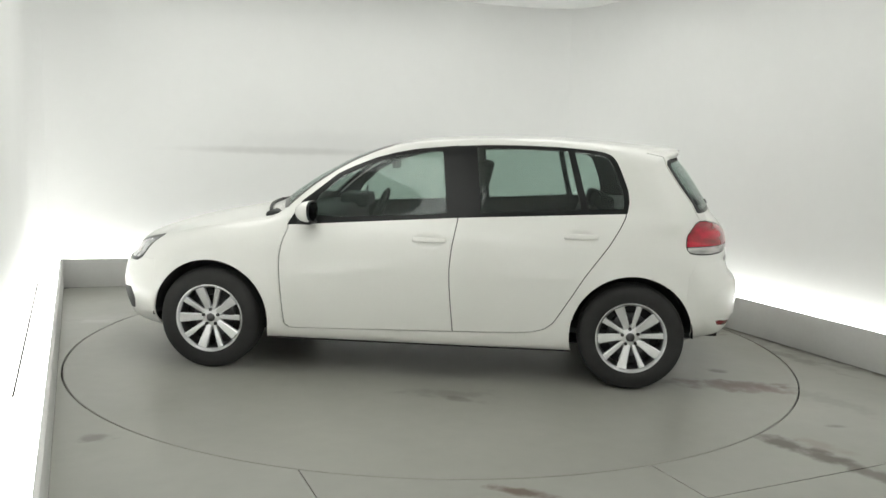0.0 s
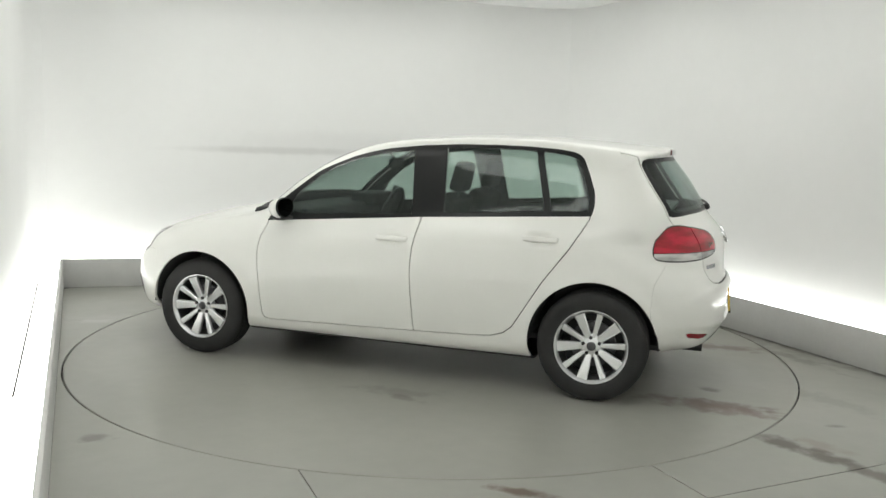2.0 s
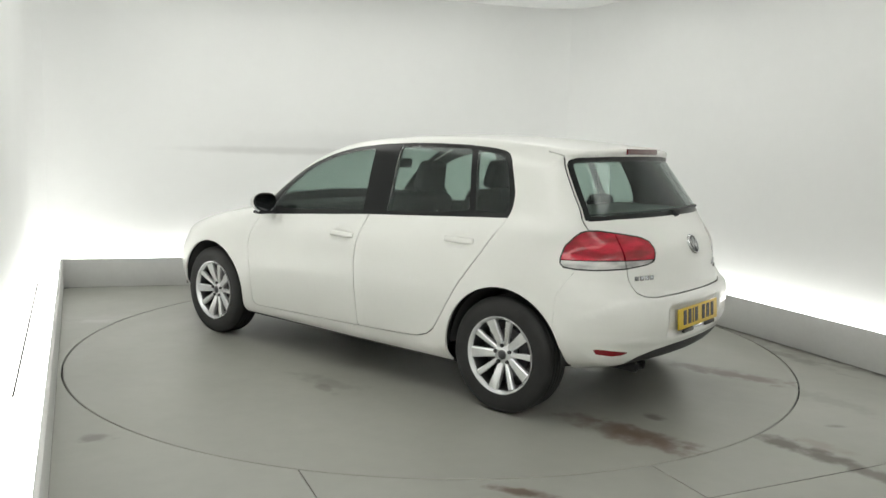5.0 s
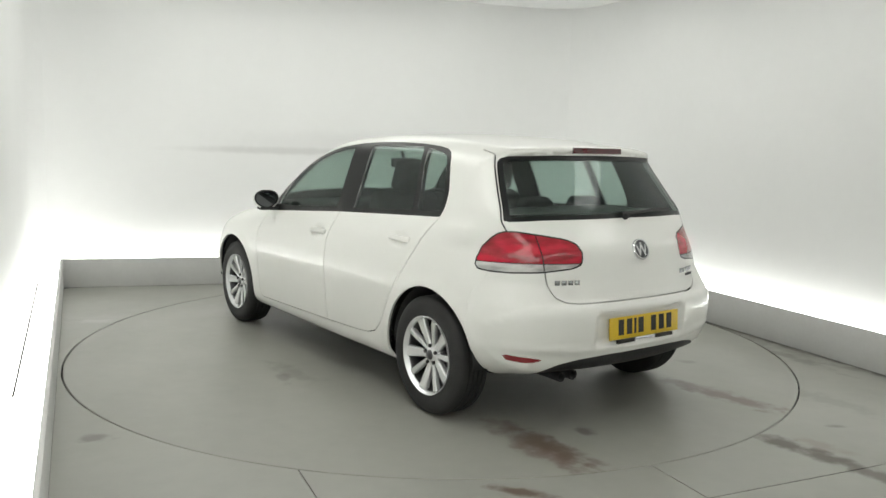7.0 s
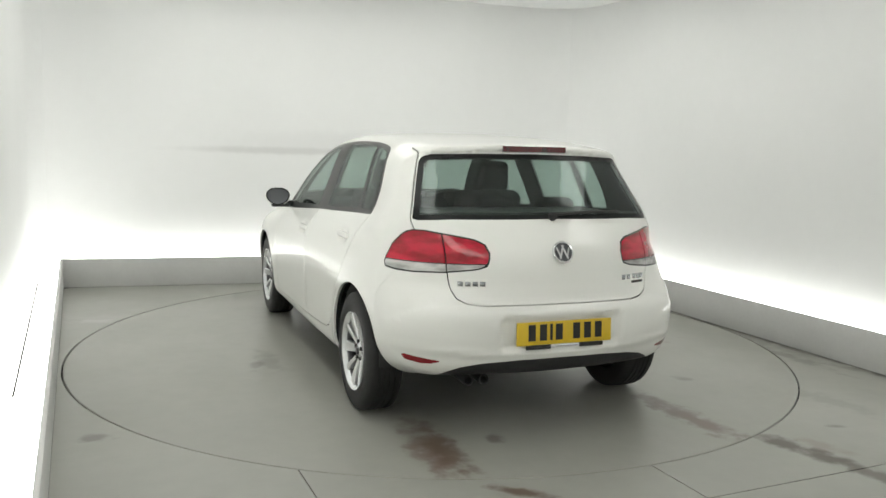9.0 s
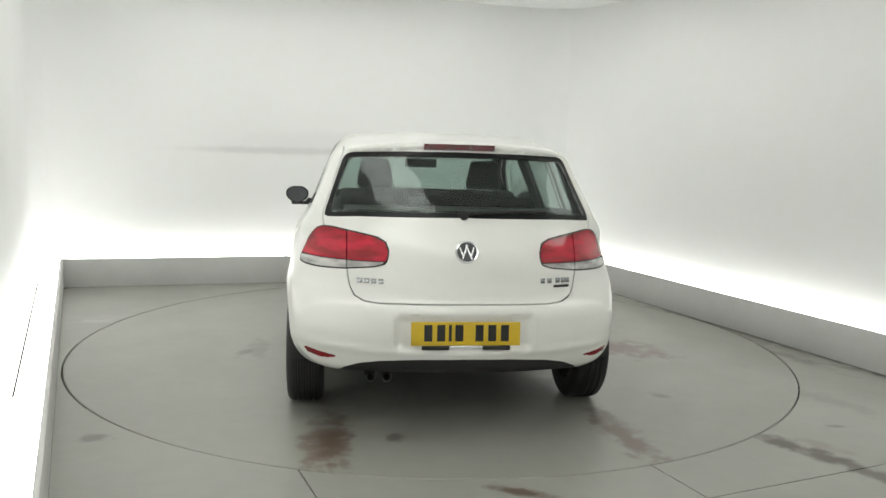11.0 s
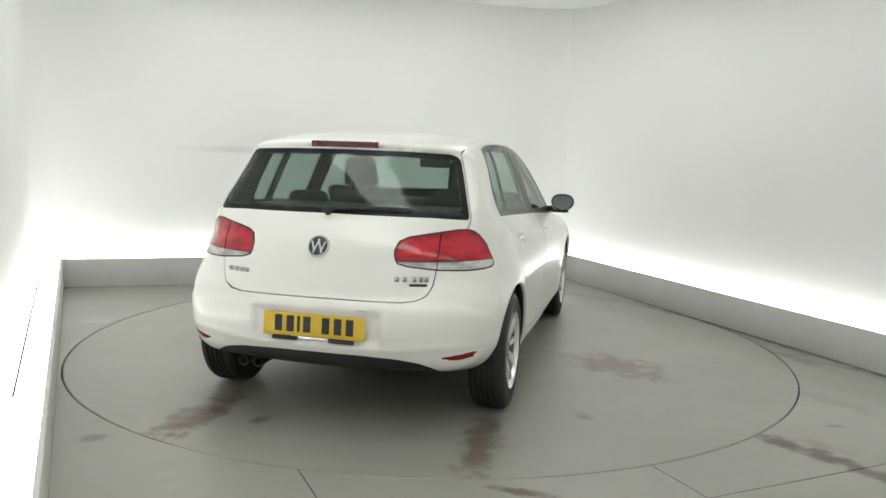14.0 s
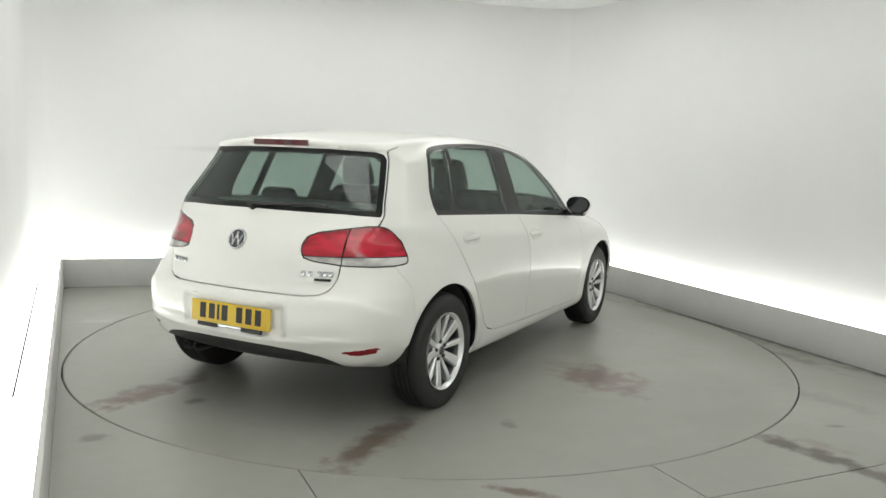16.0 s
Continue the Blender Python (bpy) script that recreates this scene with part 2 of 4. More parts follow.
def sdf(poly, x, y):
    """Signed distance to a closed polygon, negative inside."""
    x, y = np.asarray(x, float), np.asarray(y, float)
    p = np.asarray(poly, float)
    best = np.full(x.shape, 1e9)
    inside = np.zeros(x.shape, bool)
    for (ax, ay), (bx, by) in zip(p, np.roll(p, -1, 0)):
        ex, ey = bx - ax, by - ay
        t = np.clip(((x - ax) * ex + (y - ay) * ey) / (ex * ex + ey * ey + 1e-12), 0, 1)
        best = np.minimum(best, (x - ax - t * ex) ** 2 + (y - ay - t * ey) ** 2)
        cross = ((ay > y) != (by > y))
        if abs(by - ay) > 1e-12:
            inside ^= cross & (x < (bx - ax) * (y - ay) / (by - ay) + ax)
    d = np.sqrt(best)
    return np.where(inside, -d, d)


def spline(points, n=8, closed=True):
    p = np.asarray(points, float)
    k = len(p)
    out = []
    for i in range(k if closed else k - 1):
        if closed:
            a, b, c, d = p[i - 1], p[i], p[(i + 1) % k], p[(i + 2) % k]
        else:
            a, b, c, d = p[max(i - 1, 0)], p[i], p[i + 1], p[min(i + 2, k - 1)]
        for s in range(n):
            t = s / n
            out.append(0.5 * (2 * b + (c - a) * t + (2 * a - 5 * b + 4 * c - d) * t * t + (3 * b - a - 3 * c + d) * t ** 3))
    if not closed:
        out.append(p[-1])
    return np.array(out)


def cut(mesh, fn):
    """Split a triangle mesh (vertices, triangles) where fn(vertices) is zero; gives its negative and its positive side."""
    v, t = mesh
    if len(t) == 0:
        return mesh, mesh
    s = fn(v)
    s = np.where(np.abs(s) < 1e-7, 1e-7, s)
    neg = s < 0
    cnt = neg[t].sum(1)
    keep = {True: [t[cnt == 3]], False: [t[cnt == 0]]}
    verts = v
    for lone_neg, want in ((True, 1), (False, 2)):
        m = t[cnt == want]
        if not len(m):
            continue
        lone = np.argmax(neg[m] == lone_neg, axis=1)
        idx = np.arange(len(m))
        a, b, c = m[idx, lone], m[idx, (lone + 1) % 3], m[idx, (lone + 2) % 3]
        e = np.concatenate([np.stack([a, b], 1), np.stack([a, c], 1)])
        es = np.sort(e, 1)
        u, inv = np.unique(es, axis=0, return_inverse=True)
        inv = np.ravel(inv)
        w = (s[u[:, 0]] / (s[u[:, 0]] - s[u[:, 1]]))[:, None]
        base = len(verts)
        verts = np.concatenate([verts, v[u[:, 0]] * (1 - w) + v[u[:, 1]] * w])
        pab, pac = base + inv[:len(m)], base + inv[len(m):]
        keep[lone_neg].append(np.stack([a, pab, pac], 1))
        keep[not lone_neg] += [np.stack([pab, b, c], 1), np.stack([pab, c, pac], 1)]
    return tuple(compact(verts, np.concatenate(keep[side])) for side in (True, False))


def compact(v, t):
    used, inv = np.unique(t, return_inverse=True)
    v2 = v[used]
    key = np.round(v2, 6)
    _, first, back = np.unique(key, axis=0, return_index=True, return_inverse=True)
    t2 = np.ravel(back)[np.ravel(inv)].reshape(-1, 3)
    ok = (t2[:, 0] != t2[:, 1]) & (t2[:, 1] != t2[:, 2]) & (t2[:, 0] != t2[:, 2])
    return v2[first], t2[ok]


def merge(*ms):
    v, t, n = [], [], 0
    for a, b in ms:
        v.append(a)
        t.append(b + n)
        n += len(a)
    return np.concatenate(v), np.concatenate(t)


def smooth01(x, a, b):
    t = np.clip((x - a) / (b - a), 0, 1)
    return t * t * (3 - 2 * t)


# ================= room =================
# u runs along the side walls away from the camera, v across the room
U, V = Vector((-0.41, 0.912)), Vector((0.912, 0.41))


def uv(u, v):
    p = U * u + V * v
    return (p.x, p.y)


def meet(p, d, q, e):
    m = np.array([[d[0], -e[0]], [d[1], -e[1]]])
    k = np.linalg.solve(m, np.array([q[0] - p[0], q[1] - p[1]]))[0]
    return (p[0] + k * d[0], p[1] + k * d[1])


BACK_P, BACK_D = (-3.47, 7.33), (0.953, 0.303)


def room_corners(off):
    """The corners of the room's outline, moved outwards by off: back left, back right, front right, front left."""
    left, right = uv(0, -0.135 - off), uv(0, 4.75 + off)
    n = (-BACK_D[1], BACK_D[0])
    back = (BACK_P[0] + n[0] * off, BACK_P[1] + n[1] * off)
    front = uv(-1.2 - off, 0)
    return [meet(left, U, back, BACK_D), meet(right, U, back, BACK_D), meet(right, U, front, V), meet(left, U, front, V)]


CEILING_Z = 2.86
KERB_H = 0.264
SIDES = ["back", "right", "front", "left"]
K0, K1, T0, W0 = (room_corners(o) for o in (0.0, 0.024, 0.026, 0.255))
for i, side in enumerate(SIDES):
    j = (i + 1) % 4
    k = tagged(new("kerb_" + side), "low pale grey painted kerb along the studio wall", "kerb", kind="structure")
    part("kerb_body", prism([K0[i], K0[j], K1[j], K1[i]], 0.0, KERB_H, 0.006), KERB, k)
    tr = tagged(new("strip_light"), "glowing white strip light behind the kerb", "strip light", group="cove lights")
    # left diffuser also glows over the shelf by the wall, which is only lit
    near, far = (T0, room_corners(0.25)) if side == "left" else (room_corners(0.125 if side == "right" else 0.10), room_corners(0.252))
    part("diffuser", prism([near[i], near[j], far[j], far[i]], 0.205, 0.235), COVE, tr)
    part("channel", prism([T0[i], T0[j], W0[j], W0[i]], 0.0, 0.18), PIT, tr, "dark channel below the diffuser")
    if side != "left":
        far = room_corners(0.123 if side == "right" else 0.098)
        part("cover_strip", prism([T0[i], T0[j], far[j], far[i]], 0.185, 0.232), WALL, tr, "white cover strip")
    else:
        # dark strip laid on the diffuser in place of a shaded slit
        run = [uv(7.0 if k < 2 else 4.0, -0.135 - o) for k, o in enumerate((0.158, 0.170, 0.156, 0.147))]
        part("slit_strip", prism(run, 0.2355, 0.239), PIT, tr, "thin black strip standing in for a shaded slit")


def rounded(corners, r, n=8):
    """Each corner of the outline becomes an arc."""
    out = []
    for i in range(4):
        p, a, b = (Vector(corners[q % 4]) for q in (i, i - 1, i + 1))
        da, db = (a - p).normalized(), (b - p).normalized()
        arc = [(p + da * r * (1 - s) ** 2 + db * r * s ** 2) for s in (q / n for q in range(n + 1))]
        out.append([(q.x, q.y) for q in arc])
    return out


INNER = rounded(W0, 0.55)
for i, side in enumerate(SIDES):
    j = (i + 1) % 4
    line = INNER[i][4:] + INNER[j][:5]
    w = tagged(new("wall_" + side), "smooth white painted studio wall with rounded corners", "wall", kind="structure")
    n = len(line)
    cx, cy = uv(4, 2.3)
    outer = []
    for x, y in line:
        d = Vector((x - cx, y - cy)).normalized() * 0.12
        outer.append((x + d.x, y + d.y))
    v = [(x, y, z) for z in (0.0, CEILING_Z) for x, y in line + outer[::-1]]
    m = 2 * n
    f = [(q, (q + 1) % m, m + (q + 1) % m, m + q) for q in range(m)]
    f += [(q, q + 1, m - 2 - q, m - 1 - q) for q in range(n - 1)] + [(m + q, m + q + 1, 2 * m - 2 - q, 2 * m - 1 - q) for q in range(n - 1)]
    bm = bmesh.new()
    vs = [bm.verts.new(p) for p in v]
    for q in f:
        bm.faces.new([vs[x] for x in q])
    bmesh.ops.recalc_face_normals(bm, faces=bm.faces[:])
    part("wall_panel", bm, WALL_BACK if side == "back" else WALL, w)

ceil = part("ceiling", prism(room_corners(0.45), CEILING_Z, CEILING_Z + 0.1), WALL, None, smooth=False)
tagged(ceil, "plain white studio ceiling", "ceiling", kind="structure")
C0, C1, D0, D1 = (room_corners(o) for o in (-0.55, -1.30, -0.58, -1.27))
for i, reach in ((0, 1.0), (1, 0.62), (2, 1.0), (3, 1.0)):
    j = (i + 1) % 4
    end = lambda p: tuple(np.array(p[i]) + (np.array(p[j]) - np.array(p[i])) * reach)
    lamp = tagged(new("ceiling_light"), "long white ceiling light panel round the edge of the studio", "ceiling light", group="ceiling lights")
    part("frame", prism([C0[i], end(C0), end(C1), C1[i]], CEILING_Z - 0.03, CEILING_Z - 0.001), WALL, lamp)
    part("diffuser", prism([D0[i], end(D0), end(D1), D1[i]], CEILING_Z - 0.036, CEILING_Z - 0.032), CEIL_LAMP, lamp)


# floor: painted plates round the turntable
def flat_grid(x0, x1, y0, y1, step):
    nx, ny = int((x1 - x0) / step) + 1, int((y1 - y0) / step) + 1
    gx, gy = np.meshgrid(np.linspace(x0, x1, nx), np.linspace(y0, y1, ny), indexing="ij")
    v = np.stack([gx.ravel(), gy.ravel(), np.zeros(nx * ny)], 1)
    i, j = np.meshgrid(np.arange(nx - 1), np.arange(ny - 1), indexing="ij")
    a = (i * ny + j).ravel()
    return v, np.concatenate([np.stack([a, a + ny, a + ny + 1], 1), np.stack([a, a + ny + 1, a + 1], 1)])


fl = flat_grid(-5, 6, -3, 10, 0.1)
room = np.array(room_corners(0.0))
fl, _ = cut(fl, lambda p: sdf(room, p[:, 0], p[:, 1]))
_, fl = cut(fl, lambda p: np.hypot(p[:, 0] - TURN_X, p[:, 1] - TURN_Y) - TURN_R - 0.009)
uu = lambda p: p[:, 0] * U.x + p[:, 1] * U.y
vv = lambda p: p[:, 0] * V.x + p[:, 1] * V.y
floor = tagged(new("floor"), "worn grey painted metal floor plates with dark seams", "floor", kind="structure")
plates = []
near, far = cut(fl, lambda p: uu(p) - 5.2)
plates.append(far)
for lo, hi in ((-9, 0.84), (0.84, 2.335), (2.335, 9)):
    _, q = cut(near, lambda p: vv(p) - lo - 0.003)
    q, _ = cut(q, lambda p: vv(p) - hi + 0.003)
    if lo > 2:
        a, b = cut(q, lambda p: uu(p) - 2.467)
        a, _ = cut(a, lambda p: uu(p) - 2.461)
        plates += [a, b]
    else:
        plates.append(q)
for q in plates:
    part("floor_plate", q, FLOOR, floor, smooth=False, solid=0.02)
pit = part("pit", prism(room_corners(0.3), -0.12, -0.05), PIT, None, smooth=False)
tagged(pit, "dark pit below the floor plates", "pit", kind="structure")

turntable = tagged(new("turntable"), "round grey painted turntable set flush in the floor", "turntable")
turntable.location = (TURN_X, TURN_Y, 0)
def flat_lathe(profile):
    v, f = lathe(profile, 160)
    return [(x, -z, y) for x, y, z in v], f


part("disc", flat_lathe([(0.0001, 0.0), (0.6, 0.0), (1.2, 0.0), (1.8, 0.0), (TURN_R - 0.012, 0.0), (TURN_R - 0.012, -0.045), (0.0001, -0.045)]), DISC, turntable)
part("edge_ring", flat_lathe([(TURN_R - 0.012, -0.045), (TURN_R - 0.012, 0.0), (TURN_R - 0.004, 0.0), (TURN_R, -0.004), (TURN_R, -0.045)]), DISC, turntable)


# ================= car body surface =================
PROFILE = spline([
    (1.62, 0.185), (1.86, 0.215), (2.02, 0.265), (2.072, 0.34), (2.100, 0.44), (2.098, 0.52), (2.072, 0.60), (2.000, 0.69), (1.912, 0.766), (1.765, 0.823), (1.55, 0.885), (1.28, 0.94),
    (1.08, 0.978), (0.995, 1.012), (0.924, 1.068), (0.744, 1.186), (0.475, 1.324), (0.245, 1.401), (0.05, 1.438), (-0.15, 1.456), (-0.45, 1.472), (-0.80, 1.471),
    (-1.15, 1.456), (-1.45, 1.432), (-1.59, 1.418), (-1.622, 1.408), (-1.624, 1.388), (-1.612, 1.366), (-1.697, 1.26), (-1.78, 1.14), (-1.838, 1.04), (-1.885, 0.985), (-1.935, 0.92),
    (-1.955, 0.84), (-1.958, 0.74), (-1.965, 0.675), (-1.995, 0.645), (-2.012, 0.60), (-2.012, 0.50), (-1.992, 0.42), (-1.965, 0.355), (-1.91, 0.312), (-1.75, 0.275), (-1.5, 0.215), (-1.3, 0.185), (0.0, 0.185)], 4)
WIDTH_Z = [0.10, 0.20, 0.26, 0.32, 0.45, 0.60, 0.74, 0.83, 0.89, 0.93, 0.966, 1.05, 1.20, 1.40, 1.60]
WIDTH_Y = [0.80, 0.845, 0.862, 0.872, 0.880, 0.886, 0.886, 0.874, 0.850, 0.824, 0.797, 0.760, 0.702, 0.616, 0.53]
FINE_Z = np.linspace(0.1, 1.6, 301)
FINE_Y = np.convolve(np.pad(np.interp(FINE_Z, WIDTH_Z, WIDTH_Y), 9, mode="edge"), np.ones(19) / 19, "valid")


def belt(x):
    return 0.966 - 0.064 * (np.clip(x, -1.3, 1.0) + 0.2)


HANDLES = [(-0.068, 0.844), (-0.962, 0.892)]


def body_field(p, table=None):
    """Below zero inside the car's outer skin: a side outline bent in plan, met smoothly by the flanks."""
    x, y, z = p[:, 0], np.abs(p[:, 1]), p[:, 2]
    lower = smooth01(z, 0.78, 0.64)
    kr = 0.37 - 0.13 * lower - 0.065 * np.exp(-((z - 1.04) / 0.11) ** 2)
    kf = 0.40 + 0.04 * lower
    xe = x + y * y * (kf * smooth01(x, 0.1, 1.3) - kr * smooth01(-x, 0.5, 1.5))
    ze = z + 0.085 * y * y * smooth01(z, 0.72, 1.0)
    a = sdf(PROFILE, xe, ze) if table is None else table(xe, ze)
    zr = z - (belt(x) - 0.966) * smooth01(z, 0.5, 0.85)
    w = np.interp(zr, FINE_Z, FINE_Y)
    up = smooth01(z, 0.70, 0.92)
    w = w - (0.070 + 0.080 * up) * np.clip((-1.12 - x) / 0.7, 0, 2) ** 2 - 0.055 * np.clip((x - 1.2) / 0.8, 0, 2) ** 2
    w = w - 0.075 * smooth01(z, 1.08, 1.34) * np.clip((-1.18 - x) / 0.5, 0, 2) ** 2
    w = w - smooth01(-x, 0.1, 1.15) * (1 - smooth01(-x, 1.22, 1.52) * smooth01(z, 0.88, 1.0)) * np.interp(z, [0.4, 0.65, 0.85, 1.05, 1.3], [0.018, 0.018, 0.038, 0.042, 0.026])
    arch = np.maximum(np.exp(-((np.hypot(x - 1.272, z - 0.31) - 0.372) / 0.05) ** 2), np.exp(-((np.hypot(x + 1.277, z - 0.31) - 0.372) / 0.05) ** 2))
    w = w + 0.010 * arch * smooth01(z, 0.2, 0.3)
    for hx, hz in HANDLES:
        w = w - 0.020 * np.exp(-((x - hx - 0.005) / 0.066) ** 4 - ((z - hz + 0.004) / 0.030) ** 4)
    plate_zone = smooth01(y, 0.335, 0.305) * smooth01(np.abs(z - 0.527), 0.088, 0.066) * smooth01(-x, 1.7, 1.8)
    a = a + 0.022 * plate_zone
    a = a - 0.009 * np.exp(-((z - 0.428 - 0.03 * smooth01(y, 0.3, 0.8)) / 0.020) ** 2) * smooth01(-x, 1.5, 1.75)
    b = (y - w) * 0.93
    k = 0.10 + 0.10 * smooth01(np.abs(x), 1.3, 1.7) * smooth01(z, 1.1, 0.9)
    h = np.clip(k - np.abs(a - b), 0, None) / k
    return np.maximum(a, b) + h * h * k * 0.25


def make_skin(cell=0.022):
    x0, y0, z0 = -2.12, -0.98, 0.12
    n = (int(4.32 / cell), int(1.96 / cell) + 1, int(1.44 / cell))
    gx, gz = np.linspace(-2.4, 2.5, 491), np.linspace(0.05, 1.75, 171)
    tab = sdf(PROFILE, *np.meshgrid(gx, gz, indexing="ij"))

    def table(x, z):
        i, j = np.clip((x + 2.4) / 0.01, 0, 489.9), np.clip((z - 0.05) / 0.01, 0, 169.9)
        a, b = i.astype(int), j.astype(int)
        s, t = i - a, j - b
        return tab[a, b] * (1 - s) * (1 - t) + tab[a + 1, b] * s * (1 - t) + tab[a, b + 1] * (1 - s) * t + tab[a + 1, b + 1] * s * t

    ax = [x0 + cell * np.arange(n[0]), y0 + cell * np.arange(n[1]), z0 + cell * np.arange(n[2])]
    g = np.stack(np.meshgrid(*ax, indexing="ij"), -1).reshape(-1, 3)
    f = body_field(g, table).reshape(n)
    ins = f < 0
    c = np.zeros((n[0] - 1, n[1] - 1, n[2] - 1), int)
    for dx in (0, 1):
        for dy in (0, 1):
            for dz in (0, 1):
                c += ins[dx:n[0] - 1 + dx, dy:n[1] - 1 + dy, dz:n[2] - 1 + dz]
    active = (c > 0) & (c < 8)
    ids = np.full(c.shape, -1)
    ids[active] = np.arange(active.sum())
    cells = np.argwhere(active)
    v = np.array([x0, y0, z0]) + cell * (cells + 0.5)
    for it in range(4):
        f0 = body_field(v)
        e = 0.004
        gr = np.stack([(body_field(v + np.eye(3)[q] * e) - body_field(v - np.eye(3)[q] * e)) / (2 * e) for q in range(3)], 1)
        v = v - gr * np.clip(f0 / np.maximum((gr * gr).sum(1), 0.2), -0.02, 0.02)[:, None]
    quads = []
    for axis in range(3):
        lo = [slice(1, -1)] * 3
        lo[axis] = slice(0, n[axis] - 1)
        hi = list(lo)
        hi[axis] = slice(1, n[axis])
        a, b = ins[tuple(lo)], ins[tuple(hi)]
        for flip, mask in ((False, a & ~b), (True, ~a & b)):
            e = np.argwhere(mask)
            e += np.array([0 if q == axis else 1 for q in range(3)])
            p, q = [w for w in range(3) if w != axis]
            if axis == 1:
                p, q = q, p
            d1, d2 = np.eye(3, dtype=int)[p], np.eye(3, dtype=int)[q]
            four = [ids[tuple((e - d).T)] for d in (d1 + d2, d2, 0 * d1, d1)]
            r = np.stack(four, 1)
            quads.append(r[:, ::-1] if flip else r)
    quads = np.concatenate(quads)
    quads = quads[(quads >= 0).all(1)]
    t = np.concatenate([quads[:, [0, 1, 2]], quads[:, [0, 2, 3]]])
    return v, t


skin = make_skin()
# normals for the inner lining
E3 = np.eye(3) * 0.004
grad = np.stack([body_field(skin[0] + E3[q]) - body_field(skin[0] - E3[q]) for q in range(3)], 1)
grad /= np.linalg.norm(grad, axis=1)[:, None] + 1e-9
lining = (skin[0] - grad * 0.028, skin[1])

WIN = [(0.812, 0.897), (0.735, 1.040), (0.637, 1.118), (0.522, 1.213), (0.42, 1.262), (0.294, 1.313), (0.17, 1.348), (0.05, 1.372), (-0.17, 1.396), (-0.40, 1.408), (-0.62, 1.411),
       (-0.83, 1.407), (-1.00, 1.396), (-1.09, 1.384), (-1.135, 1.368), (-1.165, 1.336), (-1.20, 1.26), (-1.238, 1.16), (-1.244, 1.09), (-1.232, 1.030), (-0.23, 0.975)]
DOOR_F = [(0.800, 0.88), (0.826, 0.80), (0.838, 0.72), (0.838, 0.62), (0.833, 0.55), (0.822, 0.42), (0.808, 0.31), (0.79, 0.285), (0.75, 0.280), (-0.223, 0.303),
          (-0.208, 0.45), (-0.196, 0.58), (-0.193, 0.68), (-0.203, 0.80), (-0.228, 0.95), (-0.232, 0.999), (0.81, 0.93)]
DOOR_R = [(-0.231, 0.97), (-0.203, 0.80), (-0.193, 0.68), (-0.196, 0.58), (-0.208, 0.45), (-0.223, 0.303), (-0.60, 0.314), (-0.70, 0.322), (-0.77, 0.343), (-0.82, 0.382),
          (-0.878, 0.475), (-0.99, 0.659), (-1.06, 0.755), (-1.126, 0.845), (-1.19, 0.95), (-1.226, 1.02), (-1.22, 1.05), (-0.231, 0.995)]
REAR_WIN = [(0.672, 1.040), (0.665, 1.075), (0.62, 1.21), (0.582, 1.322), (0.565, 1.345), (0.53, 1.357), (0.30, 1.366), (0.0, 1.369)]
REAR_WIN = REAR_WIN + [(-y, z) for y, z in REAR_WIN[-2::-1]] + [(-0.5, 1.050), (0, 1.057), (0.5, 1.050)]
GATE = [(0.0, 0.661), (0.41, 0.659), (0.48, 0.667), (0.525, 0.69), (0.548, 0.735), (0.558, 0.80), (0.562, 0.90), (0.562, 0.960), (0.655, 0.975), (0.672, 1.005), (0.680, 1.045), (0.670, 1.080), (0.626, 1.212), (0.588, 1.325), (0.578, 1.355), (0.575, 1.40), (0.570, 1.47)]
GATE = GATE + [(-y, z) for y, z in GATE[:0:-1]]
LAMP = [(0.256, 0.866), (0.266, 0.838), (0.31, 0.822), (0.45, 0.806), (0.60, 0.801), (0.70, 0.803), (0.766, 0.811), (0.785, 0.824), (0.780, 0.86), (0.755, 0.92),
        (0.705, 0.97), (0.675, 0.990), (0.64, 0.999), (0.58, 0.999), (0.45, 0.982), (0.345, 0.965), (0.292, 0.944), (0.262, 0.907)]
HEAD = [(0.20, 0.635), (0.45, 0.625), (0.60, 0.632), (0.650, 0.655), (0.678, 0.705), (0.696, 0.765), (0.688, 0.795), (0.66, 0.802), (0.62, 0.79), (0.45, 0.757), (0.30, 0.722), (0.21, 0.69)]
DIFFUSER = [(0.62, 0.16), (0.605, 0.305), (0.565, 0.338), (0.50, 0.366), (0.40, 0.383), (0.23, 0.394), (0.0, 0.398)]
DIFFUSER = DIFFUSER + [(-y, z) for y, z in DIFFUSER[-2::-1]]
REFLECT = [(0.765, 0.424), (0.60, 0.398), (0.625, 0.384), (0.68, 0.381), (0.745, 0.394)]
WINDSCREEN = [(0.0, 1.012), (0.45, 1.005), (0.66, 0.985), (0.69, 0.995), (0.66, 1.10), (0.58, 1.32), (0.53, 1.385), (0.35, 1.405), (0, 1.41)]
WINDSCREEN = WINDSCREEN + [(-y, z) for y, z in WINDSCREEN[-2:0:-1]]
GAP = 0.0029


def side(poly, off=0.0):
    return lambda p: np.maximum(sdf(poly, p[:, 0], p[:, 2]) + off, 0.5 - np.abs(p[:, 1]))


def tail(poly, off=0.0, limit=-1.35):
    return lambda p: np.maximum(sdf(poly, p[:, 1], p[:, 2]) + off, p[:, 0] - limit)


def corner_coord(p, sign):
    return (sign * p[:, 1] + (p[:, 0] + 1.9)) / 1.41421


def tail_lamp(sign, off=0.0):
    return lambda p: np.maximum(sdf(LAMP, corner_coord(p, sign), p[:, 2]) + off, np.maximum(p[:, 0] + 1.35, 0.1 - sign * p[:, 1]))


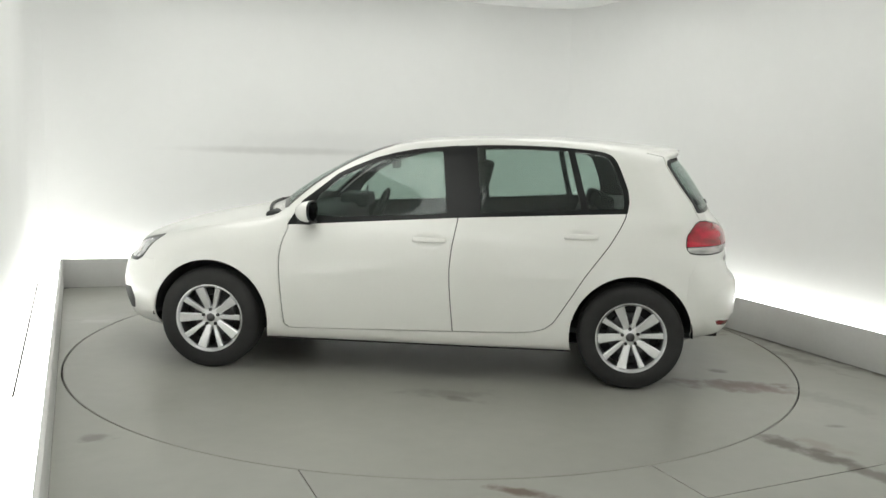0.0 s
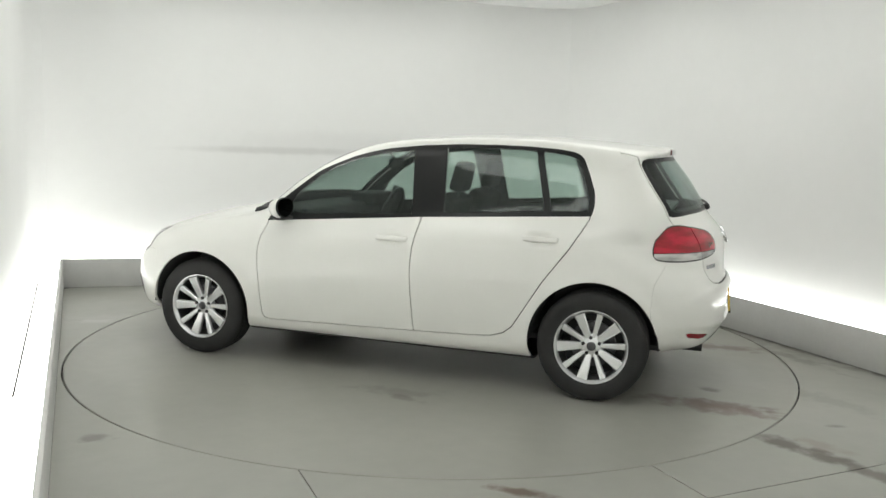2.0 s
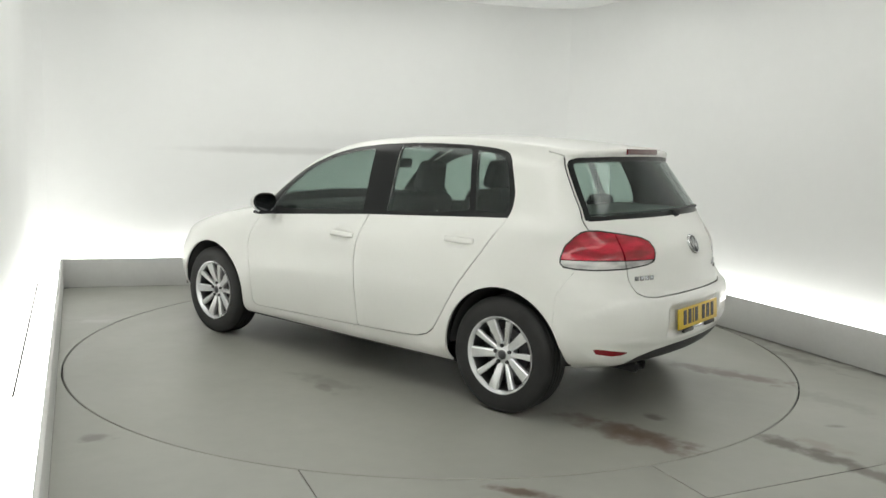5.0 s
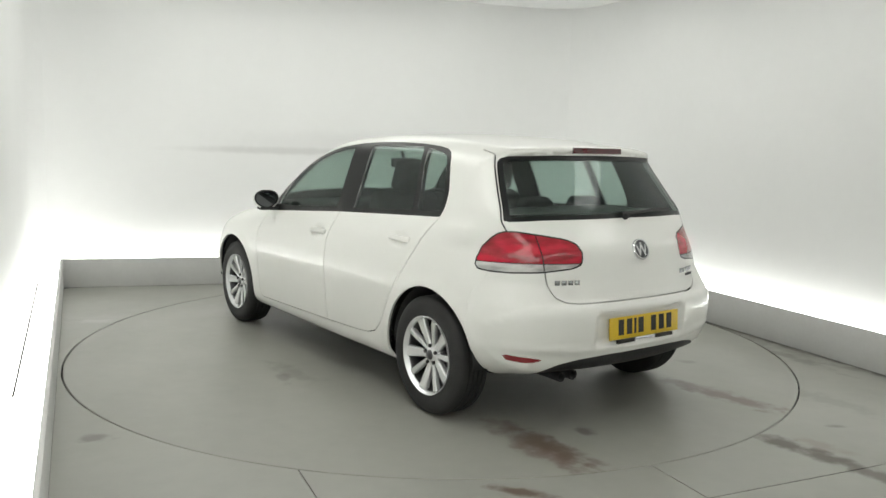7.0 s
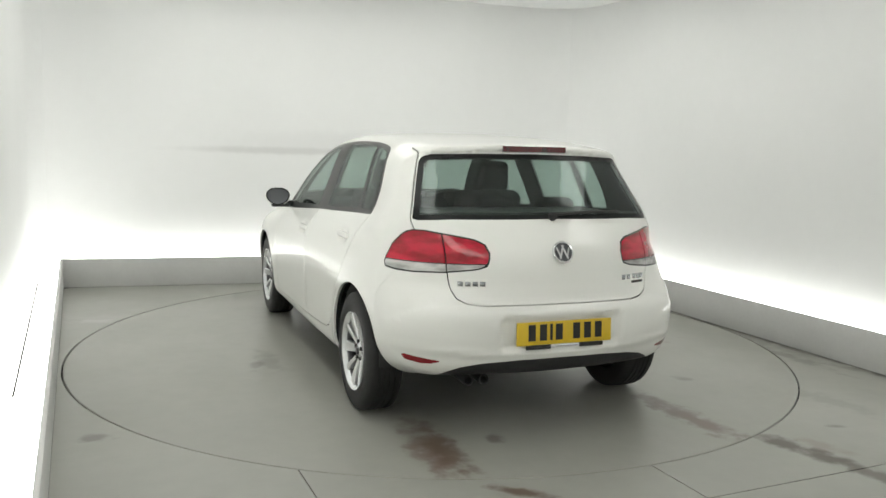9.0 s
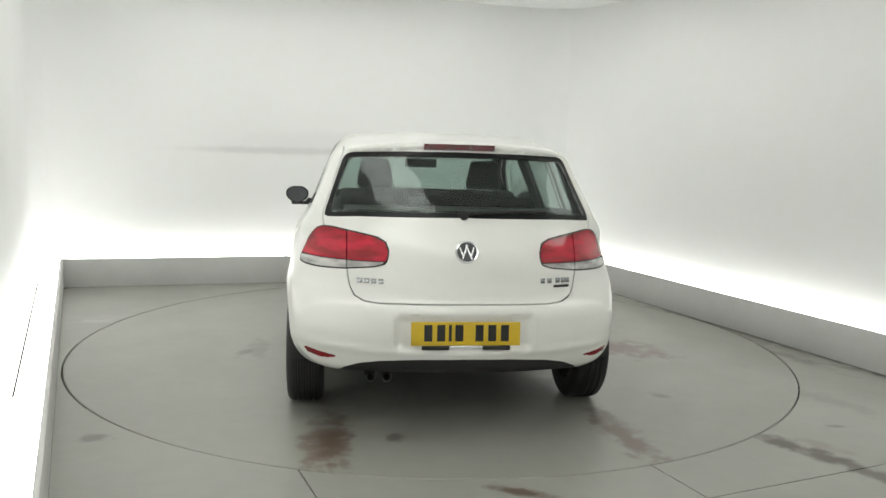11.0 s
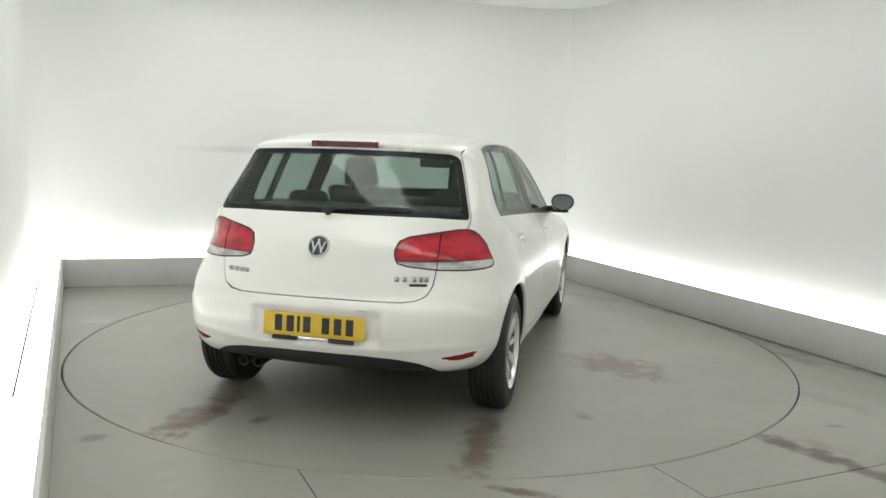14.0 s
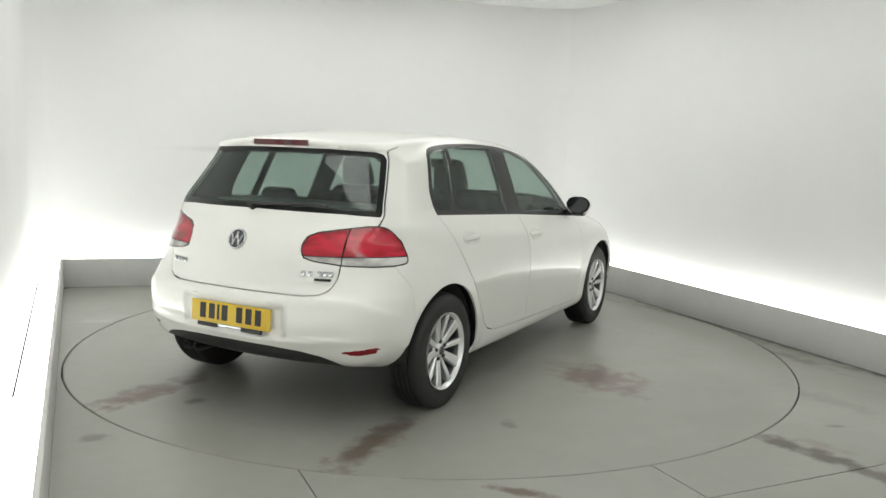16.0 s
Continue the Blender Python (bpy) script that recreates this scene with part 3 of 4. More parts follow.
def head_lamp(sign, off=0.0):
    return lambda p: np.maximum(sdf(HEAD, (sign * p[:, 1] - (p[:, 0] - 1.9)) / 1.41421, p[:, 2]) + off, np.maximum(1.4 - p[:, 0], 0.1 - sign * p[:, 1]))


def left_right(mesh):
    a, b = cut(mesh, lambda p: p[:, 1])
    return (("left", 1, b), ("right", -1, a))


# ================= car =================
car = tagged(new("car"), "white five-door hatchback standing on the grey turntable", "car")
car.scale = (0.9915, 1, 1)


def arches(p):
    d = np.minimum(np.hypot(p[:, 0] - 1.272, p[:, 2] - 0.315), np.hypot(p[:, 0] + 1.277, p[:, 2] - 0.315)) - 0.362
    return np.maximum(d, 0.5 - np.abs(p[:, 1]))


_, rest = cut(skin, arches)
under, rest = cut(rest, lambda p: p[:, 2] - np.interp(p[:, 0], [-1.95, -1.75, -1.5, -1.3, 1.6, 1.86], [0.322, 0.298, 0.240, 0.212, 0.212, 0.235]))
skin_part("underbody", under, PLASTIC, car, "black underbody")

# side windows with their black frames
window_area, rest = cut(rest, side(WIN))
rear_area, rest = cut(rest, tail(REAR_WIN))
front_area, rest = cut(rest, lambda p: np.maximum(sdf(WINDSCREEN, p[:, 1], p[:, 2]), -p[:, 0]))
lamps = []
for s in (1, -1):
    inner, rest = cut(rest, tail_lamp(s, 0.0))
    head, rest = cut(rest, head_lamp(s, 0.0))
    lamps.append((s, inner, head))
low_black, rest = cut(rest, lambda p: np.maximum(tail(DIFFUSER)(p), p[:, 0] + 1.5))
skin_part("rear_diffuser", low_black, PLASTIC, car, "black plastic lower rear bumper", thick=0.01)
gate, rest = cut(rest, tail(GATE, GAP))
_, rest = cut(rest, tail(GATE, -GAP))
doors = []
for s in (1, -1):
    for kind, poly in (("front_door", DOOR_F), ("rear_door", DOOR_R)):
        only = lambda p, q=poly, o=GAP: np.maximum(side(q, o)(p), -s * p[:, 1])
        d, rest = cut(rest, only)
        _, rest = cut(rest, lambda p, q=poly: np.maximum(side(q, -GAP)(p), -s * p[:, 1]))
        doors.append((kind, s, d))
x_line = lambda p: p[:, 0] - np.interp(p[:, 2], [0.2, 0.45, 0.55, 0.68, 0.80], [-1.60, -1.60, -1.59, -1.60, -1.66])
bumper_fn = lambda o: (lambda p: np.maximum(x_line(p) + o, p[:, 2] - 0.812 + o))
bumper, rest = cut(rest, bumper_fn(GAP * 0.25))
_, rest = cut(rest, bumper_fn(-GAP * 0.25))
for s in (1, -1):
    r, bumper = cut(bumper, lambda p: np.maximum(sdf(REFLECT, s * p[:, 1], p[:, 2]), p[:, 0] + 1.5))
    skin_part("reflector", r, DEEP_RED, car, "thin red rear reflector")
skin_part("rear_bumper", bumper, PAINT, car, thick=0.012)
front_fn = lambda o: (lambda p: np.maximum(1.63 - p[:, 0] + o, p[:, 2] - 0.66 + o))
fbump, rest = cut(rest, front_fn(GAP * 0.12))
_, rest = cut(rest, front_fn(-GAP * 0.12))
FOG = [(0.50, 0.30), (0.74, 0.33), (0.775, 0.40), (0.76, 0.47), (0.52, 0.44)]
GRILLE = [(-0.48, 0.29), (0.48, 0.29), (0.46, 0.47), (-0.46, 0.47)]
for poly in (FOG, [(-y, z) for y, z in FOG], GRILLE):
    g, fbump = cut(fbump, lambda p: np.maximum(sdf(poly, p[:, 1], p[:, 2]), 1.6 - p[:, 0]))
    skin_part("air_intake", g, PLASTIC, car, "black plastic bumper grille")
skin_part("front_bumper", fbump, PAINT, car, thick=0.012)
bon_fn = lambda o: (lambda p: np.maximum(np.maximum(np.abs(p[:, 1]) - 0.735 + 0.05 * np.clip(p[:, 0] - 1.2, 0, 1), 0.93 - p[:, 0]), 0.74 - p[:, 2]) + o)
bonnet, rest = cut(rest, bon_fn(GAP * 0.5))
_, rest = cut(rest, bon_fn(-GAP * 0.5))
skin_part("bonnet", bonnet, PAINT, car, thick=0.012)
skin_part("body_shell", rest, PAINT, car, thick=0.014)

tailgate = skin_part("tailgate", gate, PAINT, car, thick=0.014)
glass, frame_ring = cut(rear_area, tail(REAR_WIN, 0.022))
skin_part("rear_window_frame", frame_ring, GLOSS_BLACK, tailgate, "black rear window border", thick=0.006)
part("rear_window", glass, REAR_GLASS, tailgate, "dark tinted rear window", solid=0.004)
glass, frame_ring = cut(front_area, lambda p: sdf(WINDSCREEN, p[:, 1], p[:, 2]) + 0.03)
skin_part("windscreen_frame", frame_ring, GLOSS_BLACK, car)
part("windscreen", glass, WINDOW, car, solid=0.004)

door_parts = {}
for kind, s, d in doors:
    door_parts[kind, s] = skin_part(kind, d, PAINT, car, thick=0.016)
PANE_F = [(0.70, 0.955), (0.62, 1.085), (0.50, 1.19), (0.40, 1.245), (0.28, 1.293), (0.15, 1.330), (0.03, 1.352), (-0.10, 1.366), (-0.118, 1.36), (-0.165, 0.995), (0.0, 0.985), (0.5, 0.955)]
PANE_R = [(-0.325, 1.384), (-0.45, 1.388), (-0.62, 1.391), (-0.80, 1.388), (-0.875, 1.384), (-0.962, 1.045), (-0.60, 1.020), (-0.365, 1.006)]
PANE_Q = [(-0.915, 1.381), (-0.99, 1.375), (-1.07, 1.363), (-1.12, 1.345), (-1.145, 1.31), (-1.20, 1.17), (-1.215, 1.09), (-1.205, 1.055), (-1.005, 1.046)]
for tag, s, area in left_right(window_area):
    for kind, poly in (("front_door", PANE_F), ("rear_door", PANE_R), ("rear_door", PANE_Q)):
        g, area = cut(area, side(poly))
        part("side_window", g, WINDOW, door_parts[kind, s], "tinted side window", solid=0.004)
    fr, rr = cut(area, lambda p: -(p[:, 0] + 0.225))
    skin_part("window_frame", fr, GLOSS_BLACK, door_parts["front_door", s], "gloss black window frame", thick=0.01)
    skin_part("window_frame", rr, GLOSS_BLACK, door_parts["rear_door", s], "gloss black window frame", thick=0.01)

# lamps
for s, area, head in lamps:
    edge_fn = tail_lamp(s, 0.007)
    lens, rim = cut(area, edge_fn)
    lamp = skin_part("tail_lamp", rim, GLOSS_BLACK, car, "red and clear tail lamp")
    clear, _ = cut(lens, lambda p: p[:, 2] - 0.8475)
    _, red = cut(lens, lambda p: p[:, 2] - 0.8525)
    for piece, m, name in ((clear, CLEAR_LENS, "clear_lens"), (red, RED_LENS, "red_lens")):
        a, b = cut(piece, lambda p: s * p[:, 1] - 0.558)
        b, _ = cut(b, lambda p: -(s * p[:, 1] - 0.564))
        skin_part(name, a, m, lamp)
        skin_part(name, b, m, lamp)
    lens, rim = cut(head, head_lamp(s, 0.020))
    hl = skin_part("headlamp", rim, GLOSS_BLACK, car, "dark headlamp with clear lens")
    skin_part("reflector", lens, HEAD_LENS, hl)

# inner lining with the same openings
_, lin = cut(lining, lambda p: p[:, 2] - 0.30)
_, lin = cut(lin, arches)
for poly in (PANE_F, PANE_R, PANE_Q):
    _, lin = cut(lin, side(poly, -0.004))
_, lin = cut(lin, tail(REAR_WIN, 0.03))
_, lin = cut(lin, lambda p: np.maximum(sdf(WINDSCREEN, p[:, 1], p[:, 2]) + 0.025, -p[:, 0]))
part("interior_lining", lin, TRIM, car, "dark interior trim")

# badges, plate and small parts on the tail
def skin_x(y, z, rear=True):
    """Where the outer skin lies, going along x."""
    x = np.linspace(-2.1, -1.2, 901) if rear else np.linspace(2.2, 1.0, 1201)
    f = body_field(np.stack([x, np.full(x.shape, y), np.full(x.shape, z)], 1))
    return float(x[np.argmax(f < 0)])


def skin_y(x, z):
    y = np.linspace(1.0, 0.3, 701)
    f = body_field(np.stack([np.full(y.shape, x), y, np.full(y.shape, z)], 1))
    return float(y[np.argmax(f < 0)])


def disc_bm(r, depth, n=32, bevel=0.0):
    bm = bmesh.new()
    bmesh.ops.create_cone(bm, cap_ends=True, segments=n, radius1=r, radius2=r, depth=depth)
    if bevel:
        bmesh.ops.bevel(bm, geom=[e for e in bm.edges if len(e.link_faces) == 2 and e.calc_face_angle() > 0.6], offset=bevel, segments=2, affect="EDGES")
    return bm


def put(bm, m):
    bmesh.ops.transform(bm, matrix=m, verts=bm.verts[:])
    return bm


bz = 0.906
bx = skin_x(0, bz)
slope = math.atan2(skin_x(0, bz + 0.04) - skin_x(0, bz - 0.04), 0.08)
BADGE = Matrix.Translation((bx - 0.004, 0, bz)) @ Matrix.Rotation(slope, 4, "Y") @ Matrix.Rotation(radians(-90), 4, "Y")
badge = part("badge", put(disc_bm(0.052, 0.012, 40, 0.003), BADGE), BADGE_GREY, tailgate, "round chrome and black badge")
ring_v, ring_f = lathe([(0.046, -0.004), (0.047, 0.008), (0.053, 0.009), (0.056, 0.004), (0.056, -0.004)], 40)
ring = bmesh.new()
vs = [ring.verts.new((x, -z, y)) for x, y, z in ring_v]
for f4 in ring_f:
    ring.faces.new([vs[i] for i in f4])
bmesh.ops.recalc_face_normals(ring, faces=ring.faces[:])
part("ring", put(ring, BADGE), CHROME, badge)
for yy, lean in ((-0.026, -20), (-0.009, 20), (0.009, -20), (0.026, 20)):
    part("bar", put(box(0, 0, 0.008, 0.074 if abs(yy) < 0.02 else 0.050, 0.008, 0.004, 0.001), BADGE @ Matrix.Translation((0, yy, 0)) @ Matrix.Rotation(radians(lean), 4, "Z")), ALLOY, badge)

px = skin_x(0, 0.53)
PLATE = Matrix.Translation((px - 0.010, 0, 0.527)) @ Matrix.Rotation(radians(4), 4, "Y")
plate = part("number_plate", put(box(0, 0, 0, 0.008, 0.52, 0.111, 0.003), PLATE), YELLOW, car, "yellow number plate with black bars")
at = -0.205
for wide in (0.05, 0.05, 0.014, 0.05, 0.0, 0.05, 0.05, 0.05):
    if wide:
        part("bar", put(box(-0.005, -(at + wide / 2), 0.004, 0.002, wide - 0.012 if wide > 0.02 else wide, 0.078), PLATE), INK, plate)
    at += wide + 0.011 if wide else 0.035
for y0, wide in ((0.145, 0.13), (-0.145, 0.13)):
    part("plate_strip", put(box(-0.004, y0, -0.066, 0.012, wide, 0.020, 0.003), PLATE), INK, plate, "black strip under the number plate")
part("plate_strip", put(box(0.002, 0, -0.063, 0.010, 0.18, 0.014, 0.003), PLATE), ALLOY, plate, "worn grey strip under the number plate")


def badge_bar(y0, y1, z, hgt, m=BADGE_CHROME):
    x = skin_x((y0 + y1) / 2, z)
    lean = math.atan2(skin_x(y1, z) - skin_x(y0, z), y1 - y0)
    part("badge_bar", put(box(0, 0, 0, 0.006, abs(y1 - y0), hgt, 0.001), Matrix.Translation((x - 0.003, (y0 + y1) / 2, z)) @ Matrix.Rotation(-lean, 4, "Z")), m, tailgate, "small chrome lettering bar")


for k in range(4):
    badge_bar(0.515 - k * 0.034, 0.489 - k * 0.034, 0.758, 0.022)
for y in (-0.372, -0.408, -0.452, -0.482, -0.506):
    badge_bar(y, y - 0.022, 0.765, 0.024)
badge_bar(-0.44, -0.525, 0.738, 0.012, INK)

# high brake lamp in the spoiler, and the rear wiper
bmx = [(skin_x(y, 1.394), y) for y in np.linspace(-0.18, 0.18, 13)]
bm = bmesh.new()
rows = []
for x, y in bmx:
    rows.append([bm.verts.new((x + dx, y, z)) for dx, z in ((0.010, 1.376), (-0.002, 1.380), (-0.001, 1.408), (0.02, 1.412))])
for a, b in zip(rows, rows[1:]):
    for q in range(3):
        bm.faces.new((a[q], a[q + 1], b[q + 1], b[q]))
    bm.faces.new((a[3], a[0], b[0], b[3]))
bm.faces.new(rows[0])
bm.faces.new(rows[-1][::-1])
bmesh.ops.recalc_face_normals(bm, faces=bm.faces[:])
part("high_brake_lamp", bm, DARK_RED, tailgate, "dark red high brake lamp")


def rod(points, r, n=8):
    """A round bar along a line of points."""
    bm = bmesh.new()
    pts = [Vector(p) for p in points]
    loops = []
    for i, p in enumerate(pts):
        d = (pts[min(i + 1, len(pts) - 1)] - pts[max(i - 1, 0)]).normalized()
        q = d.to_track_quat("Z", "Y")
        loops.append([bm.verts.new(p + q @ Vector((r * math.cos(2 * math.pi * k / n), r * math.sin(2 * math.pi * k / n), 0))) for k in range(n)])
    for a, b in zip(loops, loops[1:]):
        for k in range(n):
            bm.faces.new((a[k], a[(k + 1) % n], b[(k + 1) % n], b[k]))
    bm.faces.new(loops[0][::-1])
    bm.faces.new(loops[-1])
    return bm


wy = [(0.03, 1.076), (-0.10, 1.086), (-0.28, 1.090), (-0.42, 1.086)]
wiper = part("rear_wiper", rod([(skin_x(y, z) - 0.020, y, z) for y, z in wy], 0.008), PLASTIC, tailgate, "black rear wiper")
part("wiper_cap", put(disc_bm(0.021, 0.034, 20, 0.006), Matrix.Translation((skin_x(0, 1.068) - 0.012, 0, 1.070)) @ Matrix.Rotation(radians(-60), 4, "Y")), PLASTIC, wiper)

# exhaust tips
for y in (0.36, 0.44):
    tv, tf = lathe([(0.024, 0.0), (0.030, -0.002), (0.031, 0.01), (0.031, 0.16), (0.024, 0.16), (0.022, 0.01), (0.024, 0.0)], 24)
    part("exhaust_tip", ([(-1.865 + b, y + 0.85 * a, 0.282 + 0.85 * c) for a, b, c in tv], tf), PLASTIC, car, "dark steel exhaust tip")

# door handles
for s in (1, -1):
    for kind, x, z in (("front_door", -0.068, 0.844), ("rear_door", -0.962, 0.892)):
        y = skin_y(x, z)
        lean = math.atan2(skin_y(x, z + 0.03) - skin_y(x, z - 0.03), 0.06)
        m = Matrix.Translation((x, s * (y + 0.016), z)) @ Matrix.Rotation(-lean * s, 4, "X")
        h = part("door_handle", put(box(0, 0, 0, 0.205, 0.024, 0.032, 0.0115, None, 4), m), PAINT, door_parts[kind, s], "white body-coloured handle")
        part("handle_recess", put(box(0.005, -s * 0.018, -0.004, 0.13, 0.008, 0.048, 0.003), m), PAINT, h)

# door mirrors
for s in (1, -1):
    y = skin_y(0.70, 0.96)
    bm = bmesh.new()
    bmesh.ops.create_uvsphere(bm, u_segments=32, v_segments=20, radius=1)
    for w in bm.verts:
        x, yy, z = w.co
        w.co = ((0.095 if x > 0 else 0.004) * x, yy * 0.088, z * 0.068 + 0.010 * abs(yy))
    m = Matrix.Translation((0.636, s * (y + 0.128), 0.984)) @ Matrix.Rotation(radians(-6 * s), 4, "Z")
    mirror = part("door_mirror", put(bm, m), PAINT, car, "white door mirror with black back")
    part("mirror_base", put(box(0.030, -0.02 * s, -0.058, 0.085, 0.13, 0.022, 0.011, None, 3), m), PLASTIC, mirror)
    part("mirror_arm", rod([(0.70, s * (y - 0.02), 0.930), (0.68, s * (y + 0.04), 0.940), (0.65, s * (y + 0.09), 0.948)], 0.022, 10), PLASTIC, mirror)
    for tag, depth, at, ry, rz, mt in (("mirror_bezel", 0.10, -0.006, 0.085, 0.064, GLOSS_BLACK), ("mirror_glass", 0.05, -0.012, 0.076, 0.055, MIRROR)):
        g = disc_bm(1, 0.1, 32)
        for w in g.verts:
            w.co = (w.co.z * depth + at, w.co.x * ry, w.co.y * rz + 0.006 + 0.010 * abs(w.co.x))
        part(tag, put(g, m), mt, mirror)

# front wipers at the foot of the windscreen
def skin_z(x, y):
    z = np.linspace(1.6, 0.5, 1101)
    f = body_field(np.stack([np.full(z.shape, x), np.full(z.shape, y), z], 1))
    return float(z[np.argmax(f < 0)])


for y0, y1 in ((0.60, 0.02), (-0.02, -0.58)):
    line = [(1.075 - 0.30 * y * y, y) for y in np.linspace(y0, y1, 6)]
    part("windscreen_wiper", rod([(x, y, skin_z(x, y) + 0.010) for x, y in line], 0.011), PLASTIC, car, "black windscreen wiper")

# ================= wheels =================
def make_wheel(x, s):
    y = (0.772 if x > 0 else 0.764) * s
    wheel = new("wheel")
    wheel.parent = car
    wheel.location = (x, y, 0.312)
    SLIM = Matrix.Diagonal((0.962, 1, 0.962, 1))
    wheel.rotation_euler = (0, radians(2 if x > 0 else 5), 0 if s > 0 else math.pi)
    tagged(wheel, "silver ten-spoke alloy wheel with black tyre")
    R = 0.3125
    prof = [(0.200, -0.085), (0.218, -0.098), (0.262, -0.103), (0.290, -0.098), (0.306, -0.086), (R - 0.001, -0.070)]
    for g in (-0.045, -0.015, 0.015, 0.045):
        prof += [(R, g - 0.007), (R - 0.007, g - 0.005), (R - 0.007, g + 0.005), (R, g + 0.007)]
    prof += [(R - 0.001, 0.070), (0.306, 0.086), (0.290, 0.098), (0.262, 0.103), (0.218, 0.098), (0.204, 0.090), (0.197, 0.084)]
    prof = [(r, a * 0.93) for r, a in prof]
    part("tyre", lathe(prof, 64), RUBBER, wheel, "black rubber tyre")
    rim = part("rim", lathe([(0.199, 0.070), (0.203, 0.080), (0.209, 0.090), (0.213, 0.096), (0.217, 0.096), (0.217, 0.088)], 64), ALLOY, wheel, "silver alloy rim")
    part("barrel", lathe([(0.200, -0.08), (0.192, -0.02), (0.190, 0.05), (0.199, 0.071)], 64), ALLOY_DARK, wheel)
    part("brake_disc", lathe([(0.02, 0.012), (0.07, 0.012), (0.072, 0.002), (0.135, 0.002), (0.135, -0.02), (0.02, -0.02)], 40), ALLOY_DARK, wheel)
    part("wheel_back", lathe([(0.0001, -0.03), (0.19, -0.03), (0.19, -0.035), (0.0001, -0.035)], 40), PLASTIC, wheel)
    part("hub", lathe([(0.0001, 0.066), (0.026, 0.066), (0.030, 0.062), (0.034, 0.060), (0.060, 0.056), (0.070, 0.046), (0.070, 0.012)], 40), ALLOY, wheel)
    part("centre_cap", lathe([(0.0001, 0.0705), (0.022, 0.070), (0.027, 0.066), (0.028, 0.058)], 28), ALLOY_DARK, wheel)
    for k in range(5):
        a = 2 * math.pi * k / 5 + 0.31
        b = disc_bm(0.0105, 0.03, 12)
        part("wheel_bolt", put(b, Matrix.Translation((0.050 * math.cos(a), 0.052, 0.050 * math.sin(a))) @ Matrix.Rotation(radians(90), 4, "X")), PLASTIC, wheel)
    for k in range(10):
        a = 2 * math.pi * k / 10
        wide = 0.062 if k % 2 == 0 else 0.037
        bm = bmesh.new()
        rows = []
        for r, w, d in ((0.050, wide * 0.62, 0.058), (0.10, wide * 0.75, 0.066), (0.15, wide * 0.90, 0.076), (0.198, wide * 1.02, 0.082)):
            rows.append([bm.verts.new(q) for q in ((r, d - 0.028, -w / 2), (r, d - 0.006, -w / 2), (r, d, -w / 2 + 0.006), (r, d, w / 2 - 0.006), (r, d - 0.006, w / 2), (r, d - 0.028, w / 2))])
        for p, q in zip(rows, rows[1:]):
            for i in range(6):
                bm.faces.new((p[i], p[(i + 1) % 6], q[(i + 1) % 6], q[i]))
        bm.faces.new(rows[0])
        bm.faces.new(rows[-1][::-1])
        bmesh.ops.recalc_face_normals(bm, faces=bm.faces[:])
        part("spoke", put(bm, Matrix.Rotation(a, 4, "Y")), ALLOY, wheel)
    for piece in wheel.children:
        if not piece.name.startswith("tyre"):
            piece.data.transform(SLIM)
    # wheel arch liner
    n = 28
    lv, lf = [], []
    for i in range(n + 1):
        a = math.pi * (0.0 + 1.0 * i / n)
        for yy in (0.52, 0.846 if x > 0 else 0.822):
            lv.append((x + 0.364 * math.cos(a), s * yy, 0.315 + 0.364 * math.sin(a)))
    for i in range(n):
        lf.append((2 * i, 2 * i + 1, 2 * i + 3, 2 * i + 2))
    base = len(lv)
    lv.append((x, s * 0.52, 0.31))
    lf += [(2 * i, 2 * i + 2, base) for i in range(n)]
    part("arch_liner", (lv, lf), PLASTIC, car, "black wheel arch liner", solid=0.004)


for x in (1.279, -1.279):
    for s in (1, -1):
        make_wheel(x, s)

# ================= interior =================
def cushion(sx, sy, sz, m, r=0.05):
    return put(box(0, 0, 0, sx, sy, sz, r, None, 4), m)


def make_seat(name, x, y, wide, label, tall=0.62):
    seat = part(name, cushion(0.50, wide, 0.16, pose(x, y, 0.50, 0, -8)), CLOTH, car, label)
    part("backrest", cushion(0.13, wide * 0.96, tall, pose(x - 0.30, y, 0.49 + tall / 2, 0, -20)), CLOTH, seat)
    return seat


def headrest(seat, x, y, z, wide=0.24, tall=0.17):
    bm = box(0, 0, 0, 0.09, wide, tall, 0.04, None, 4)
    for w in bm.verts:
        w.co.y *= 1.08 - 0.24 * (w.co.z / tall + 0.5)
    h = part("headrest", put(bm, pose(x, y, z, 0, -14)), CLOTH, seat)
    for dy in (-0.06, 0.06):
        part("headrest_post", rod([(x + 0.02, y + dy, z - 0.16), (x, y + dy, z - 0.04)], 0.006, 8), CHROME, h)


